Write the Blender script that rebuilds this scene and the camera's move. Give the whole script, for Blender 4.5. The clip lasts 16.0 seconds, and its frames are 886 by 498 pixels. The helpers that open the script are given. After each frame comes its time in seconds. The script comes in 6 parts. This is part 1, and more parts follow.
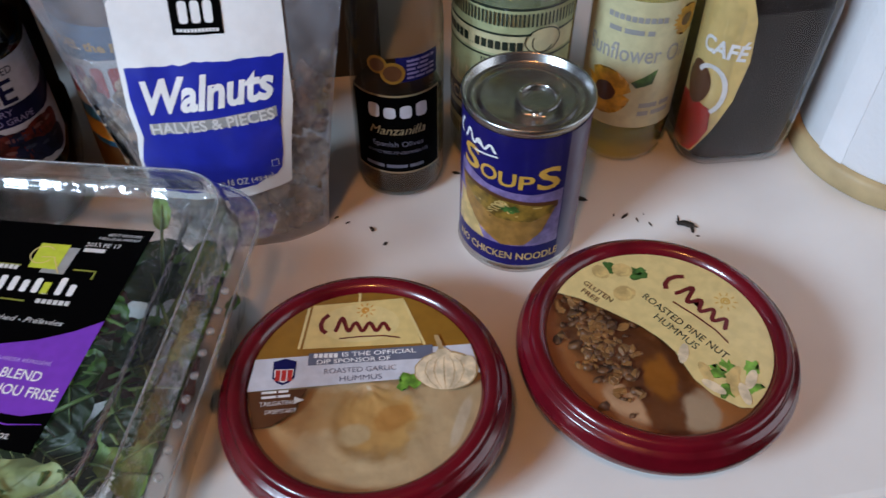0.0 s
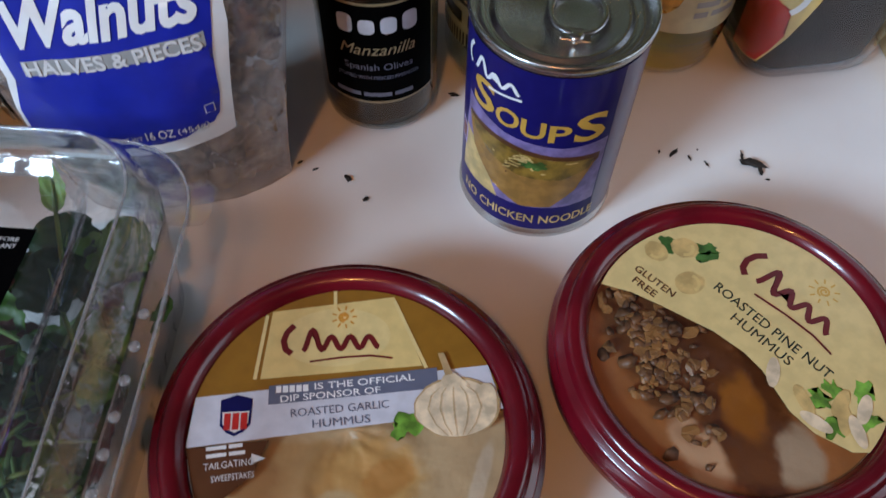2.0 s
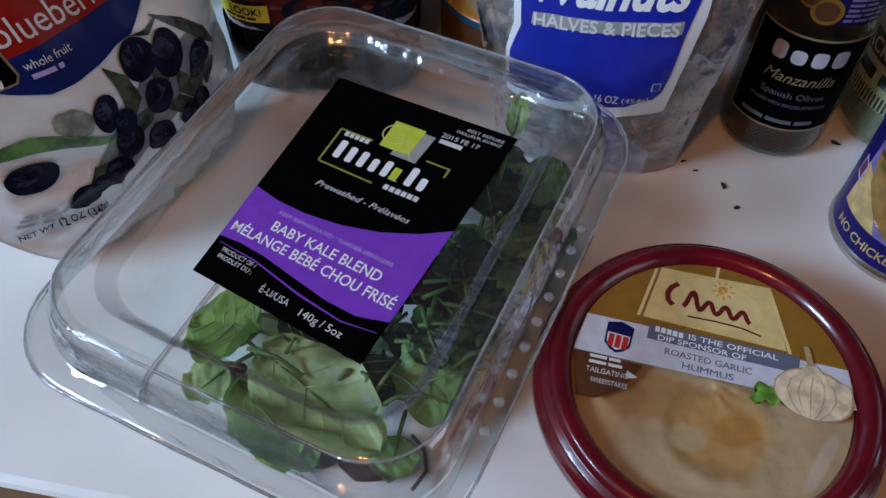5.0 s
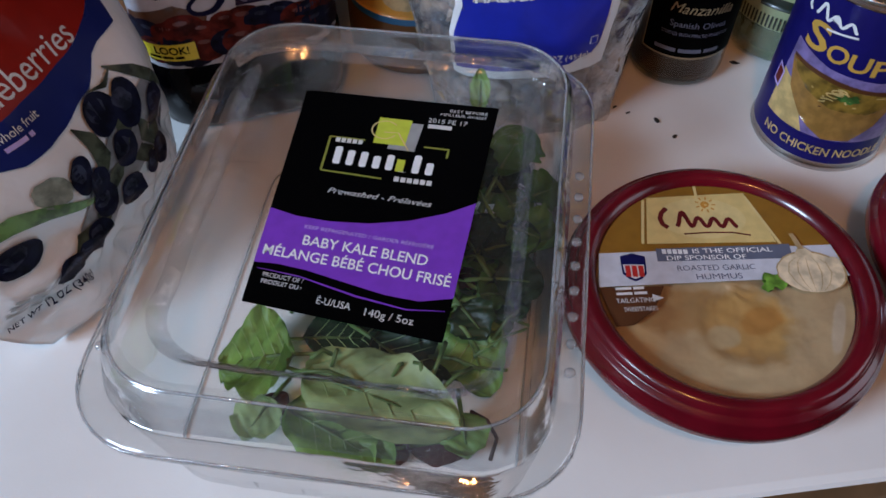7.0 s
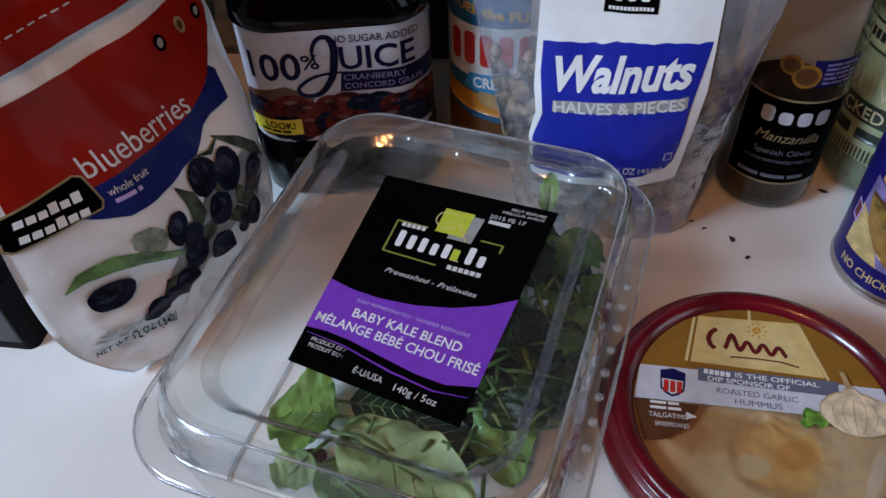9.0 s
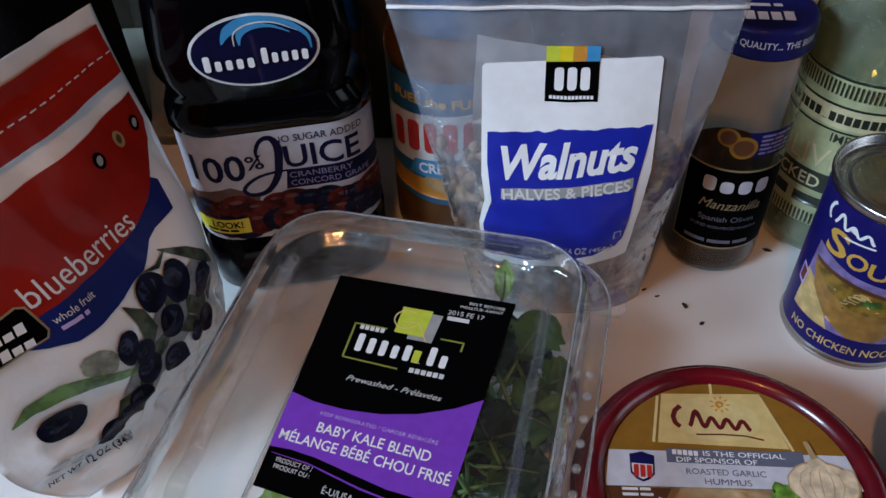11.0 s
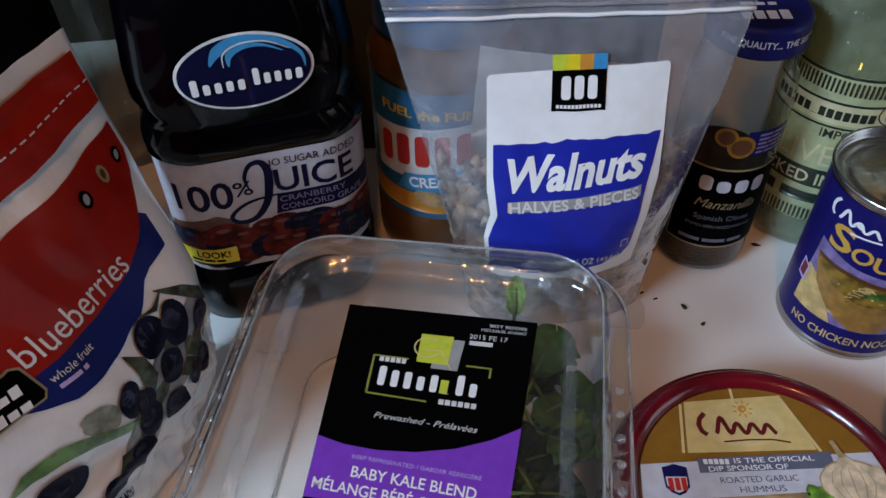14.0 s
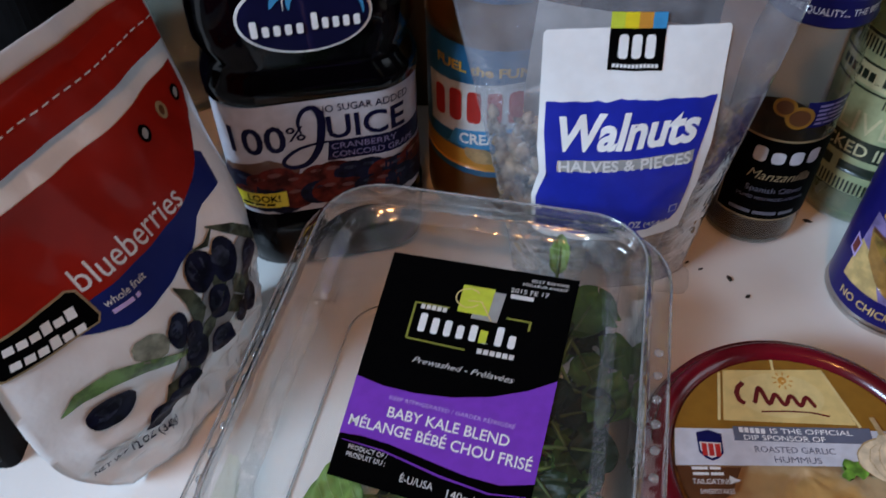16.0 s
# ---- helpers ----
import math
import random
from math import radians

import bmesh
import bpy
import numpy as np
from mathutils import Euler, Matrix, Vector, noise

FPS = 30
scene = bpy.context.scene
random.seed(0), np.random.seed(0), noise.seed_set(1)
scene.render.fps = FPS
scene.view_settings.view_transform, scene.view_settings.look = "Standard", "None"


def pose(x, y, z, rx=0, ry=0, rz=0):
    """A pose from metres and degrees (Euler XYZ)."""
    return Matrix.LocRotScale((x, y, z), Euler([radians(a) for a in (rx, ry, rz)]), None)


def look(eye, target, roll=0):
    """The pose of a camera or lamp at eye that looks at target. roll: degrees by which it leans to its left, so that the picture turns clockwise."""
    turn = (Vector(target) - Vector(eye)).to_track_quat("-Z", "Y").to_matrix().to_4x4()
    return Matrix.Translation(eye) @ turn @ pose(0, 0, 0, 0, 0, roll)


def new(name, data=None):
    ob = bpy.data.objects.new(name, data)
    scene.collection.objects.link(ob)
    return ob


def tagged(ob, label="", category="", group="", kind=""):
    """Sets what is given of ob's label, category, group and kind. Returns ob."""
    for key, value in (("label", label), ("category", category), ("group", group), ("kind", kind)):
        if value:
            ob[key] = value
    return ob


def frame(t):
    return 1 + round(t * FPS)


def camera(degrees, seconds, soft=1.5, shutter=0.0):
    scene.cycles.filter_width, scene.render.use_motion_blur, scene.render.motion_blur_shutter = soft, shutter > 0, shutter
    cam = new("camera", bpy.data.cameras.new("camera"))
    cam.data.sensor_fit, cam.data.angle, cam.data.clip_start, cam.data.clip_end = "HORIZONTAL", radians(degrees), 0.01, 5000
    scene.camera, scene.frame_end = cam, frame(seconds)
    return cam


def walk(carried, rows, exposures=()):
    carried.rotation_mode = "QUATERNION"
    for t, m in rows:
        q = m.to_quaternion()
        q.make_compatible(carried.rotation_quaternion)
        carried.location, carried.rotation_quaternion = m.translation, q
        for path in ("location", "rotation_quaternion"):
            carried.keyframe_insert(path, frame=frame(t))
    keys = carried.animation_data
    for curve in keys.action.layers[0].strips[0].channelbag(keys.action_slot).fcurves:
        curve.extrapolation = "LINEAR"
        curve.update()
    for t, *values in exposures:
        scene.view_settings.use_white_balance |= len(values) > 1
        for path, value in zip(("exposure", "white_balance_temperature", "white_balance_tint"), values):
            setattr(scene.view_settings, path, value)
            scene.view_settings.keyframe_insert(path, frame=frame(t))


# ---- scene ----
cam = camera(56.9, 16.0, soft=1.5, shutter=0.25)
PATH = [
    (0, (0.057, 0.074, 0.378), (0.033, 1.447, -1.076), 0.2),
    (0.5, (0.066, 0.097, 0.368), (0.134, 1.426, -1.124), 1.2),
    (1, (0.042, 0.142, 0.355), (0.14, 1.389, -1.205), 0.5),
    (1.5, (0.023, 0.171, 0.342), (0.186, 1.363, -1.256), 1.5),
    (2, (0.044, 0.196, 0.324), (0.082, 1.281, -1.356), 1.5),
    (2.5, (0.077, 0.198, 0.315), (-0.079, 1.215, -1.4), -2.6),
    (3, (0.086, 0.176, 0.321), (-0.255, 1.167, -1.383), -3.9),
    (3.5, (0.07, 0.147, 0.336), (-0.473, 1.143, -1.311), -6.0),
    (4, (0.032, 0.133, 0.342), (-0.504, 1.169, -1.283), -4.9),
    (4.5, (-0.011, 0.123, 0.339), (-0.526, 1.17, -1.285), -3.3),
    (4.7, (-0.021, 0.12, 0.343), (-0.507, 1.199, -1.27), -1.8),
    (6.8, (-0.088, 0.086, 0.345), (-0.199, 1.26, -1.27), 1.2),
    (7, (-0.098, 0.081, 0.343), (-0.184, 1.292, -1.246), -0.2),
    (7.5, (-0.103, 0.073, 0.349), (-0.208, 1.366, -1.173), -0.1),
    (8, (-0.096, 0.075, 0.356), (-0.272, 1.383, -1.146), 0.5),
    (8.5, (-0.083, 0.076, 0.358), (-0.385, 1.368, -1.139), -1.2),
    (9, (-0.064, 0.077, 0.365), (-0.464, 1.373, -1.105), -2.6),
    (9.5, (-0.048, 0.079, 0.365), (-0.458, 1.403, -1.077), -1.7),
    (10, (-0.061, 0.092, 0.377), (-0.395, 1.477, -1.027), -2.9),
    (10.2, (-0.073, 0.096, 0.38), (-0.36, 1.486, -1.03), -2.8),
    (12.3, (-0.055, 0.097, 0.384), (-0.401, 1.495, -1.004), -3.5),
    (12.5, (-0.044, 0.094, 0.385), (-0.444, 1.473, -1.007), -4.5),
    (13, (-0.039, 0.085, 0.379), (-0.406, 1.483, -1.003), -0.4),
    (13.5, (-0.068, 0.101, 0.379), (-0.359, 1.488, -1.032), -2.2),
    (14, (-0.117, 0.113, 0.381), (-0.223, 1.517, -1.039), -1.0),
    (14.5, (-0.137, 0.114, 0.381), (-0.154, 1.517, -1.045), -0.4),
    (15, (-0.131, 0.114, 0.384), (-0.148, 1.527, -1.031), 0.4),
    (15.5, (-0.12, 0.108, 0.385), (-0.207, 1.527, -1.022), 0.2),
    (16, (-0.117, 0.104, 0.376), (-0.325, 1.45, -1.089), -1.0),
]
walk(cam, [(t, look(eye, target, roll)) for t, eye, target, roll in PATH],
     [(0, -0.78, 6550, 14), (1.5, -0.78, 6400, 13), (2.5, -0.92, 6050, 13), (3.5, -1.06, 5850, 15), (4.5, -1.14, 5850, 12), (7, -1.12, 6250, 17), (9, -1.06, 6250, 14), (12.5, -1.04, 6300, 13), (14.5, -1.08, 6300, 13), (16, -1.02, 6300, 14)])


# ---- light ----
world = bpy.data.worlds.new("world")
scene.world = world
world.use_nodes = True
wn = world.node_tree.nodes
sky = wn.new("ShaderNodeTexSky")
sky.sky_type, sky.sun_disc, sky.sun_elevation, sky.sun_rotation = "NISHITA", False, radians(30), radians(70)
wn["Background"].inputs["Strength"].default_value = 0.1
world.node_tree.links.new(sky.outputs["Color"], wn["Background"].inputs["Color"])


def window_light(name, m, sx, sy, power, colour):
    d = bpy.data.lights.new(name, "AREA")
    d.shape, d.size, d.size_y, d.energy, d.color = "RECTANGLE", sx, sy, power, colour
    ob = new(name, d)
    ob.matrix_world = m
    return ob


window_light("window_light_west", look((-1.60, -0.92, 1.28), (0.05, 0.40, 0.0)), 0.66, 0.50, 108, (0.57, 0.79, 1.0))
window_light("window_light_east", look((1.55, 0.1, 0.75), (0, 0.45, 0.0)), 0.9, 0.9, 7.0, (0.80, 0.90, 1.0))
bulb = bpy.data.lights.new("ceiling_lamp_bulb", "POINT")
bulb.energy, bulb.color, bulb.shadow_soft_size = 29.0, (1.0, 0.42, 0.12), 0.05
new("ceiling_lamp_bulb", bulb).location = (-0.12, -0.35, 1.38)


# ---- materials ----
def paint(name, colour, rough=0.5, metal=0.0, var=0.1, scale=60.0, bump=0.05, bscale=400.0, coat=0.0, sub=0.0, spread=0.12):
    m = bpy.data.materials.new(name)
    m.use_nodes = True
    nt = m.node_tree
    b = nt.nodes["Principled BSDF"]
    b.inputs["Roughness"].default_value = rough
    b.inputs["Metallic"].default_value = metal
    b.inputs["Coat Weight"].default_value = coat
    b.inputs["Coat Roughness"].default_value = 0.08
    if sub:
        b.inputs["Subsurface Weight"].default_value = sub
        b.inputs["Subsurface Radius"].default_value = (0.004, 0.003, 0.002)
    tc = nt.nodes.new("ShaderNodeTexCoord")
    n = nt.nodes.new("ShaderNodeTexNoise")
    n.inputs["Scale"].default_value, n.inputs["Detail"].default_value = scale, 5.0
    nt.links.new(tc.outputs["Object"], n.inputs["Vector"])
    ramp = nt.nodes.new("ShaderNodeValToRGB")
    lo = [max(0.0, c * (1 - var)) for c in colour]
    hi = [min(1.0, c * (1 + var)) for c in colour]
    ramp.color_ramp.elements[0].position, ramp.color_ramp.elements[1].position = 0.5 - spread, 0.5 + spread
    ramp.color_ramp.elements[0].color, ramp.color_ramp.elements[1].color = (*lo, 1), (*hi, 1)
    nt.links.new(n.outputs["Fac"], ramp.inputs["Fac"])
    nt.links.new(ramp.outputs["Color"], b.inputs["Base Color"])
    if bump:
        n2 = nt.nodes.new("ShaderNodeTexNoise")
        n2.inputs["Scale"].default_value, n2.inputs["Detail"].default_value = bscale, 3.0
        nt.links.new(tc.outputs["Object"], n2.inputs["Vector"])
        bp = nt.nodes.new("ShaderNodeBump")
        bp.inputs["Strength"].default_value, bp.inputs["Distance"].default_value = bump, 0.001
        nt.links.new(n2.outputs["Fac"], bp.inputs["Height"])
        nt.links.new(bp.outputs["Normal"], b.inputs["Normal"])
    return m


def clear(name, tint, gloss=1.0, rough=0.06, haze=0.0, haze_colour=(0.8, 0.8, 0.82), bump=0.0, bscale=60.0, ior=1.5):
    """Thin clear plastic or glass: lets light straight through, reflects by Fresnel, with a little milky haze."""
    m = bpy.data.materials.new(name)
    m.use_nodes = True
    nt = m.node_tree
    out = nt.nodes["Material Output"]
    nt.nodes.remove(nt.nodes["Principled BSDF"])
    tr = nt.nodes.new("ShaderNodeBsdfTransparent")
    tr.inputs["Color"].default_value = (*tint, 1)
    gl = nt.nodes.new("ShaderNodeBsdfGlossy")
    gl.inputs["Roughness"].default_value = rough
    df = nt.nodes.new("ShaderNodeBsdfDiffuse")
    df.inputs["Color"].default_value = (*haze_colour, 1)
    lw = nt.nodes.new("ShaderNodeLayerWeight")
    lw.inputs["Blend"].default_value = 0.5
    pw = nt.nodes.new("ShaderNodeMath")
    pw.operation = "POWER"
    pw.inputs[1].default_value = 4.0
    fr = nt.nodes.new("ShaderNodeMath")
    fr.operation = "MULTIPLY_ADD"
    fr.inputs[1].default_value, fr.inputs[2].default_value = 0.9, ((ior - 1) / (ior + 1)) ** 2
    nt.links.new(lw.outputs["Facing"], pw.inputs[0])
    nt.links.new(pw.outputs[0], fr.inputs[0])
    k = nt.nodes.new("ShaderNodeMath")
    k.operation, k.use_clamp = "MULTIPLY", True
    k.inputs[1].default_value = gloss
    mix1, mix2 = nt.nodes.new("ShaderNodeMixShader"), nt.nodes.new("ShaderNodeMixShader")
    tc = nt.nodes.new("ShaderNodeTexCoord")
    n = nt.nodes.new("ShaderNodeTexNoise")
    n.inputs["Scale"].default_value, n.inputs["Detail"].default_value = bscale, 3.0
    nt.links.new(tc.outputs["Object"], n.inputs["Vector"])
    hz = nt.nodes.new("ShaderNodeMath")
    hz.operation = "MULTIPLY"
    hz.inputs[1].default_value = haze * 2
    nt.links.new(n.outputs["Fac"], hz.inputs[0])
    nt.links.new(hz.outputs[0], mix1.inputs[0])
    nt.links.new(tr.outputs[0], mix1.inputs[1])
    nt.links.new(df.outputs[0], mix1.inputs[2])
    nt.links.new(fr.outputs[0], k.inputs[0])
    nt.links.new(k.outputs[0], mix2.inputs[0])
    nt.links.new(mix1.outputs[0], mix2.inputs[1])
    nt.links.new(gl.outputs[0], mix2.inputs[2])
    nt.links.new(mix2.outputs[0], out.inputs["Surface"])
    if bump:
        bp = nt.nodes.new("ShaderNodeBump")
        bp.inputs["Strength"].default_value, bp.inputs["Distance"].default_value = bump, 0.002
        nt.links.new(n.outputs["Fac"], bp.inputs["Height"])
        nt.links.new(bp.outputs["Normal"], gl.inputs["Normal"])
        nt.links.new(bp.outputs["Normal"], lw.inputs["Normal"])
    return m


def ink(name, colour, rough=0.35, coat=0.3, var=0.06):
    return paint(name, colour, rough, 0.0, var, 150.0, 0.0, coat=coat)


def dull(m, level=0.08):
    m.node_tree.nodes["Principled BSDF"].inputs["Specular IOR Level"].default_value = level
    return m


M = {
    "laminate": paint("laminate", (0.83, 0.805, 0.775), 0.34, var=0.05, scale=14, bump=0.06, bscale=900, spread=0.25),
    # beige wall taken near black, with shade and weak bounce put in its colour
    "wall": paint("shaded_wall_paint", (0.040, 0.031, 0.021), 0.8, var=0.06, scale=5, bump=0.1, bscale=300),
    # white ceiling greyed down so that less light bounces back
    "ceiling": paint("ceiling_paint", (0.15, 0.145, 0.135), 0.85, var=0.03, scale=4),
    "wood": paint("cabinet_wood", (0.15, 0.085, 0.04), 0.45, var=0.3, scale=20, bump=0.1, bscale=120),
    "floor": paint("floor_tile", (0.05, 0.045, 0.04), 0.5, var=0.25, scale=8),
    "black": paint("black_plastic", (0.012, 0.012, 0.013), 0.4, var=0.2),
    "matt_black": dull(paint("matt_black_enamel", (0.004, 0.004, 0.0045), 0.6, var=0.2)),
    "maroon": paint("maroon_plastic", (0.125, 0.003, 0.009), 0.24, var=0.2, scale=40, bump=0.08, bscale=200, coat=0.5),
    "film": clear("lid_film", (0.985, 0.98, 0.97), 0.16, 0.1, 0.006, bump=0.12, bscale=50),
    "tub": clear("tub_plastic", (0.85, 0.8, 0.72), 0.8, 0.12, 0.12),
    "hummus": paint("hummus", (0.60, 0.43, 0.25), 0.5, var=0.16, scale=45, bump=0.7, bscale=160, sub=0.1),
    "nut_brown": paint("toasted_nut", (0.11, 0.045, 0.014), 0.5, var=0.4, scale=90, bump=0.4),
    "nut_tan": paint("pine_nut_bits", (0.22, 0.10, 0.026), 0.5, var=0.25, scale=90, bump=0.4),
    "steel": paint("tin_steel", (0.55, 0.54, 0.53), 0.26, 1.0, var=0.08, scale=40, bump=0.05, bscale=500),
    "clam": clear("clamshell_plastic", (0.985, 0.985, 0.98), 2.6, 0.05, 0.012, (0.85, 0.86, 0.88), bump=0.6, bscale=32),
    "pouch": clear("pouch_plastic", (0.94, 0.94, 0.95), 3.0, 0.12, 0.18, (0.72, 0.75, 0.84), bump=1.0, bscale=56),
    "jar_glass": clear("jar_glass", (0.80, 0.81, 0.78), 0.9, 0.03, 0.004, (0.45, 0.45, 0.42)),
    "green_glass": clear("olive_oil_glass", (0.60, 0.68, 0.44), 2.0, 0.03, 0.21, (0.60, 0.68, 0.50)),
    "yellow_oil": clear("sunflower_oil_bottle", (0.95, 0.90, 0.50), 2.0, 0.05, 0.08, (0.85, 0.78, 0.35), bump=0.1, bscale=60),
    "coffee_glass": clear("coffee_jar_glass", (0.93, 0.93, 0.94), 1.2, 0.04, 0.008),
    "juice": dull(paint("dark_juice_bottle", (0.001, 0.0007, 0.0015), 0.10, var=0.2, scale=20, bump=0.03, coat=0.0), 0.22),
    "peanut": paint("peanut_butter", (0.12, 0.052, 0.013), 0.3, var=0.1, scale=25, bump=0.05, coat=0.5),
    "olive": paint("olives_in_brine", (0.045, 0.022, 0.006), 0.3, var=0.5, scale=60, bump=0.1),
    "coffee": paint("ground_coffee", (0.014, 0.008, 0.006), 0.7, var=0.4, scale=500, bump=0.8, bscale=900),
    "walnut": paint("walnut_pieces", (0.28, 0.20, 0.125), 0.6, var=0.75, scale=70, bump=0.8, bscale=260),
    "paper_towel": paint("paper_towel", (0.83, 0.83, 0.85), 0.9, var=0.02, scale=30, bump=0.35, bscale=350),
    "pale_wood": paint("pale_wood", (0.48, 0.36, 0.19), 0.5, var=0.15, scale=30, bump=0.1, bscale=150),
    "crumb": paint("dark_crumbs", (0.02, 0.014, 0.01), 0.7, var=0.4, scale=300, bump=0.4),
    "pouch_white": paint("pouch_white_film", (0.84, 0.84, 0.85), 0.22, var=0.05, scale=20, bump=1.0, bscale=60, coat=0.3),
    "white": ink("white_ink", (0.85, 0.85, 0.85), var=0.02),
    # silver-lilac label, its white greyed to carry the shade on the juice bottle
    "pearl": dull(ink("pearl_shaded_label", (0.50, 0.49, 0.54), 0.35)),
    "clam_soft": clear("clamshell_fold", (0.95, 0.95, 0.955), 3.0, 0.10, 0.05, (0.85, 0.87, 0.9), bump=0.8, bscale=70),
    # whitish haze in this plastic stands in for bright highlights on the ridges
    "clam_edge": clear("clamshell_edge_highlight", (0.86, 0.86, 0.87), 4.0, 0.07, 0.22, (0.85, 0.87, 0.9), bump=0.2, bscale=40),
    "offwhite": ink("label_white", (0.70, 0.69, 0.68), 0.4),
    "blk": dull(ink("black_ink", (0.0012, 0.0012, 0.0014), 0.55, 0.0), 0.02),
    "purple": ink("purple_ink", (0.20, 0.045, 0.50), 0.4),
    "dusk": ink("dusk_ink", (0.20, 0.15, 0.34), 0.35, 0.3, 0.3),
    "lavender": ink("lavender_ink", (0.22, 0.18, 0.34)),
    "lilac": ink("lilac_ink", (0.55, 0.42, 0.8)),
    "lime": ink("lime_ink", (0.55, 0.62, 0.05)),
    "limedark": ink("dull_lime_ink", (0.28, 0.29, 0.05)),
    "greyink": ink("grey_ink", (0.35, 0.35, 0.34)),
    "royal": ink("royal_blue_ink", (0.012, 0.022, 0.36), 0.35),
    "navy": dull(ink("navy_ink", (0.010, 0.010, 0.075), 0.35, 0.1)),
    "deepnavy": dull(ink("deep_navy_ink", (0.006, 0.006, 0.032), 0.4, 0.0)),
    "canblue": dull(ink("can_blue_ink", (0.011, 0.009, 0.115), 0.3, 0.15)),
    "canviolet": ink("can_violet_ink", (0.05, 0.042, 0.15), 0.35, 0.4),
    "dullgold": ink("dull_gold_ink", (0.34, 0.26, 0.14)),
    "gold": ink("gold_ink", (0.62, 0.36, 0.06)),
    "goldbrown": ink("gold_brown_ink", (0.27, 0.125, 0.014), 0.35, 0.1),
    "palegold": ink("pale_gold_ink", (0.70, 0.52, 0.20), 0.3),
    "brown": ink("brown_ink", (0.10, 0.035, 0.012)),
    "silver": ink("silver_ink", (0.60, 0.60, 0.66), 0.3),
    "slate": ink("slate_ink", (0.13, 0.14, 0.20), 0.3),
    "maroonink": ink("maroon_ink", (0.14, 0.01, 0.012)),
    "red": ink("red_ink", (0.50, 0.025, 0.02)),
    "bagred": dull(paint("pouch_red_film", (0.29, 0.012, 0.005), 0.38, var=0.15, scale=30, bump=0.25, bscale=60, coat=0.05)),
    "bagblue": dull(paint("pouch_blue_film", (0.010, 0.018, 0.14), 0.38, var=0.08, scale=30, bump=0.2, bscale=60, coat=0.05)),
    "cream": ink("cream_ink", (0.72, 0.56, 0.24), 0.3),
    "garlic": ink("garlic_ink", (0.70, 0.56, 0.37), 0.4, var=0.25),
    "garlicline": ink("garlic_crease_ink", (0.54, 0.40, 0.23), 0.4, var=0.2),
    "garlicdark": ink("garlic_shade_ink", (0.46, 0.31, 0.15), 0.4, var=0.2),
    "leafink": ink("leaf_ink", (0.05, 0.13, 0.025), 0.4, var=0.5),
    "clove": ink("garlic_clove_ink", (0.72, 0.58, 0.39), 0.4, var=0.2),
    "greyprint_shade": ink("grey_print_shade_ink", (0.20, 0.20, 0.21), 0.4, var=0.2),
    "leafpale": ink("pale_leaf_ink", (0.22, 0.24, 0.19), 0.4, var=0.4),
    "herbprint": ink("bright_leaf_ink", (0.10, 0.20, 0.05), 0.4, var=0.5),
    "leafdull": dull(ink("leaf_dull_ink", (0.05, 0.06, 0.04), 0.4, var=0.6)),
    "herbink": ink("herb_ink", (0.16, 0.34, 0.04), 0.4, var=0.5),
    "cranhi": ink("cranberry_shine_ink", (0.12, 0.020, 0.014), 0.35),
    "berry": dull(ink("berry_ink", (0.006, 0.007, 0.022), 0.4, 0.0, var=0.5)),
    "berryhi": dull(ink("berry_bloom_ink", (0.028, 0.034, 0.06), 0.4, 0.0, var=0.6)),
    "cranred": dull(ink("cranberry_ink", (0.085, 0.010, 0.007), 0.4, 0.05, var=0.6)),
    "yellow": ink("yellow_ink", (0.75, 0.6, 0.02)),
    "soup": ink("soup_ink", (0.22, 0.13, 0.02), 0.3, var=0.45),
    "bowlink": ink("bowl_ink", (0.33, 0.17, 0.04), 0.3, var=0.2),
    "noodle": ink("noodle_ink", (0.60, 0.42, 0.16), 0.3, var=0.2),
    "sky": ink("sky_blue_ink", (0.05, 0.28, 0.55), 0.35),
    "capblue": paint("blue_cap_plastic", (0.012, 0.12, 0.30), 0.3, var=0.08, coat=0.2),
    "tealabel": ink("teal_blue_label_ink", (0.02, 0.13, 0.27), 0.35),
    "sage": ink("sage_label_ink", (0.42, 0.46, 0.25), 0.45, var=0.08),
    "dkgreen": ink("dark_green_ink", (0.02, 0.03, 0.02)),
    "sunlabel": ink("sunflower_label_ink", (0.62, 0.58, 0.34), 0.45),
    "petal": ink("petal_ink", (0.62, 0.34, 0.03), 0.45, var=0.25),
    "orange": ink("orange_ink", (0.62, 0.28, 0.04), 0.35),
}


def leaf_material(name, colour):
    m = paint(name, colour, 0.5, var=0.4, scale=55, bump=0.6, bscale=160, coat=0.05)
    nt = m.node_tree
    b = nt.nodes["Principled BSDF"]
    t = nt.nodes.new("ShaderNodeBsdfTranslucent")
    t.inputs["Color"].default_value = (colour[0] * 1.4, colour[1] * 1.6, colour[2], 1)
    mix = nt.nodes.new("ShaderNodeMixShader")
    mix.inputs[0].default_value = 0.25
    nt.links.new(b.outputs[0], mix.inputs[1])
    nt.links.new(t.outputs[0], mix.inputs[2])
    nt.links.new(mix.outputs[0], nt.nodes["Material Output"].inputs["Surface"])
    return m


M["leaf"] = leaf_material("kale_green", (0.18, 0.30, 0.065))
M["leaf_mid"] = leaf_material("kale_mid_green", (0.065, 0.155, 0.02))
# dark green, deepened with the shade under the label and inside the heap
M["leaf_dark_shaded"] = leaf_material("kale_dark_shaded_green", (0.010, 0.036, 0.006))
M["leaf_grey"] = leaf_material("kale_grey_green", (0.33, 0.42, 0.18))
M["leaf_red"] = leaf_material("kale_purple_brown", (0.07, 0.018, 0.015))
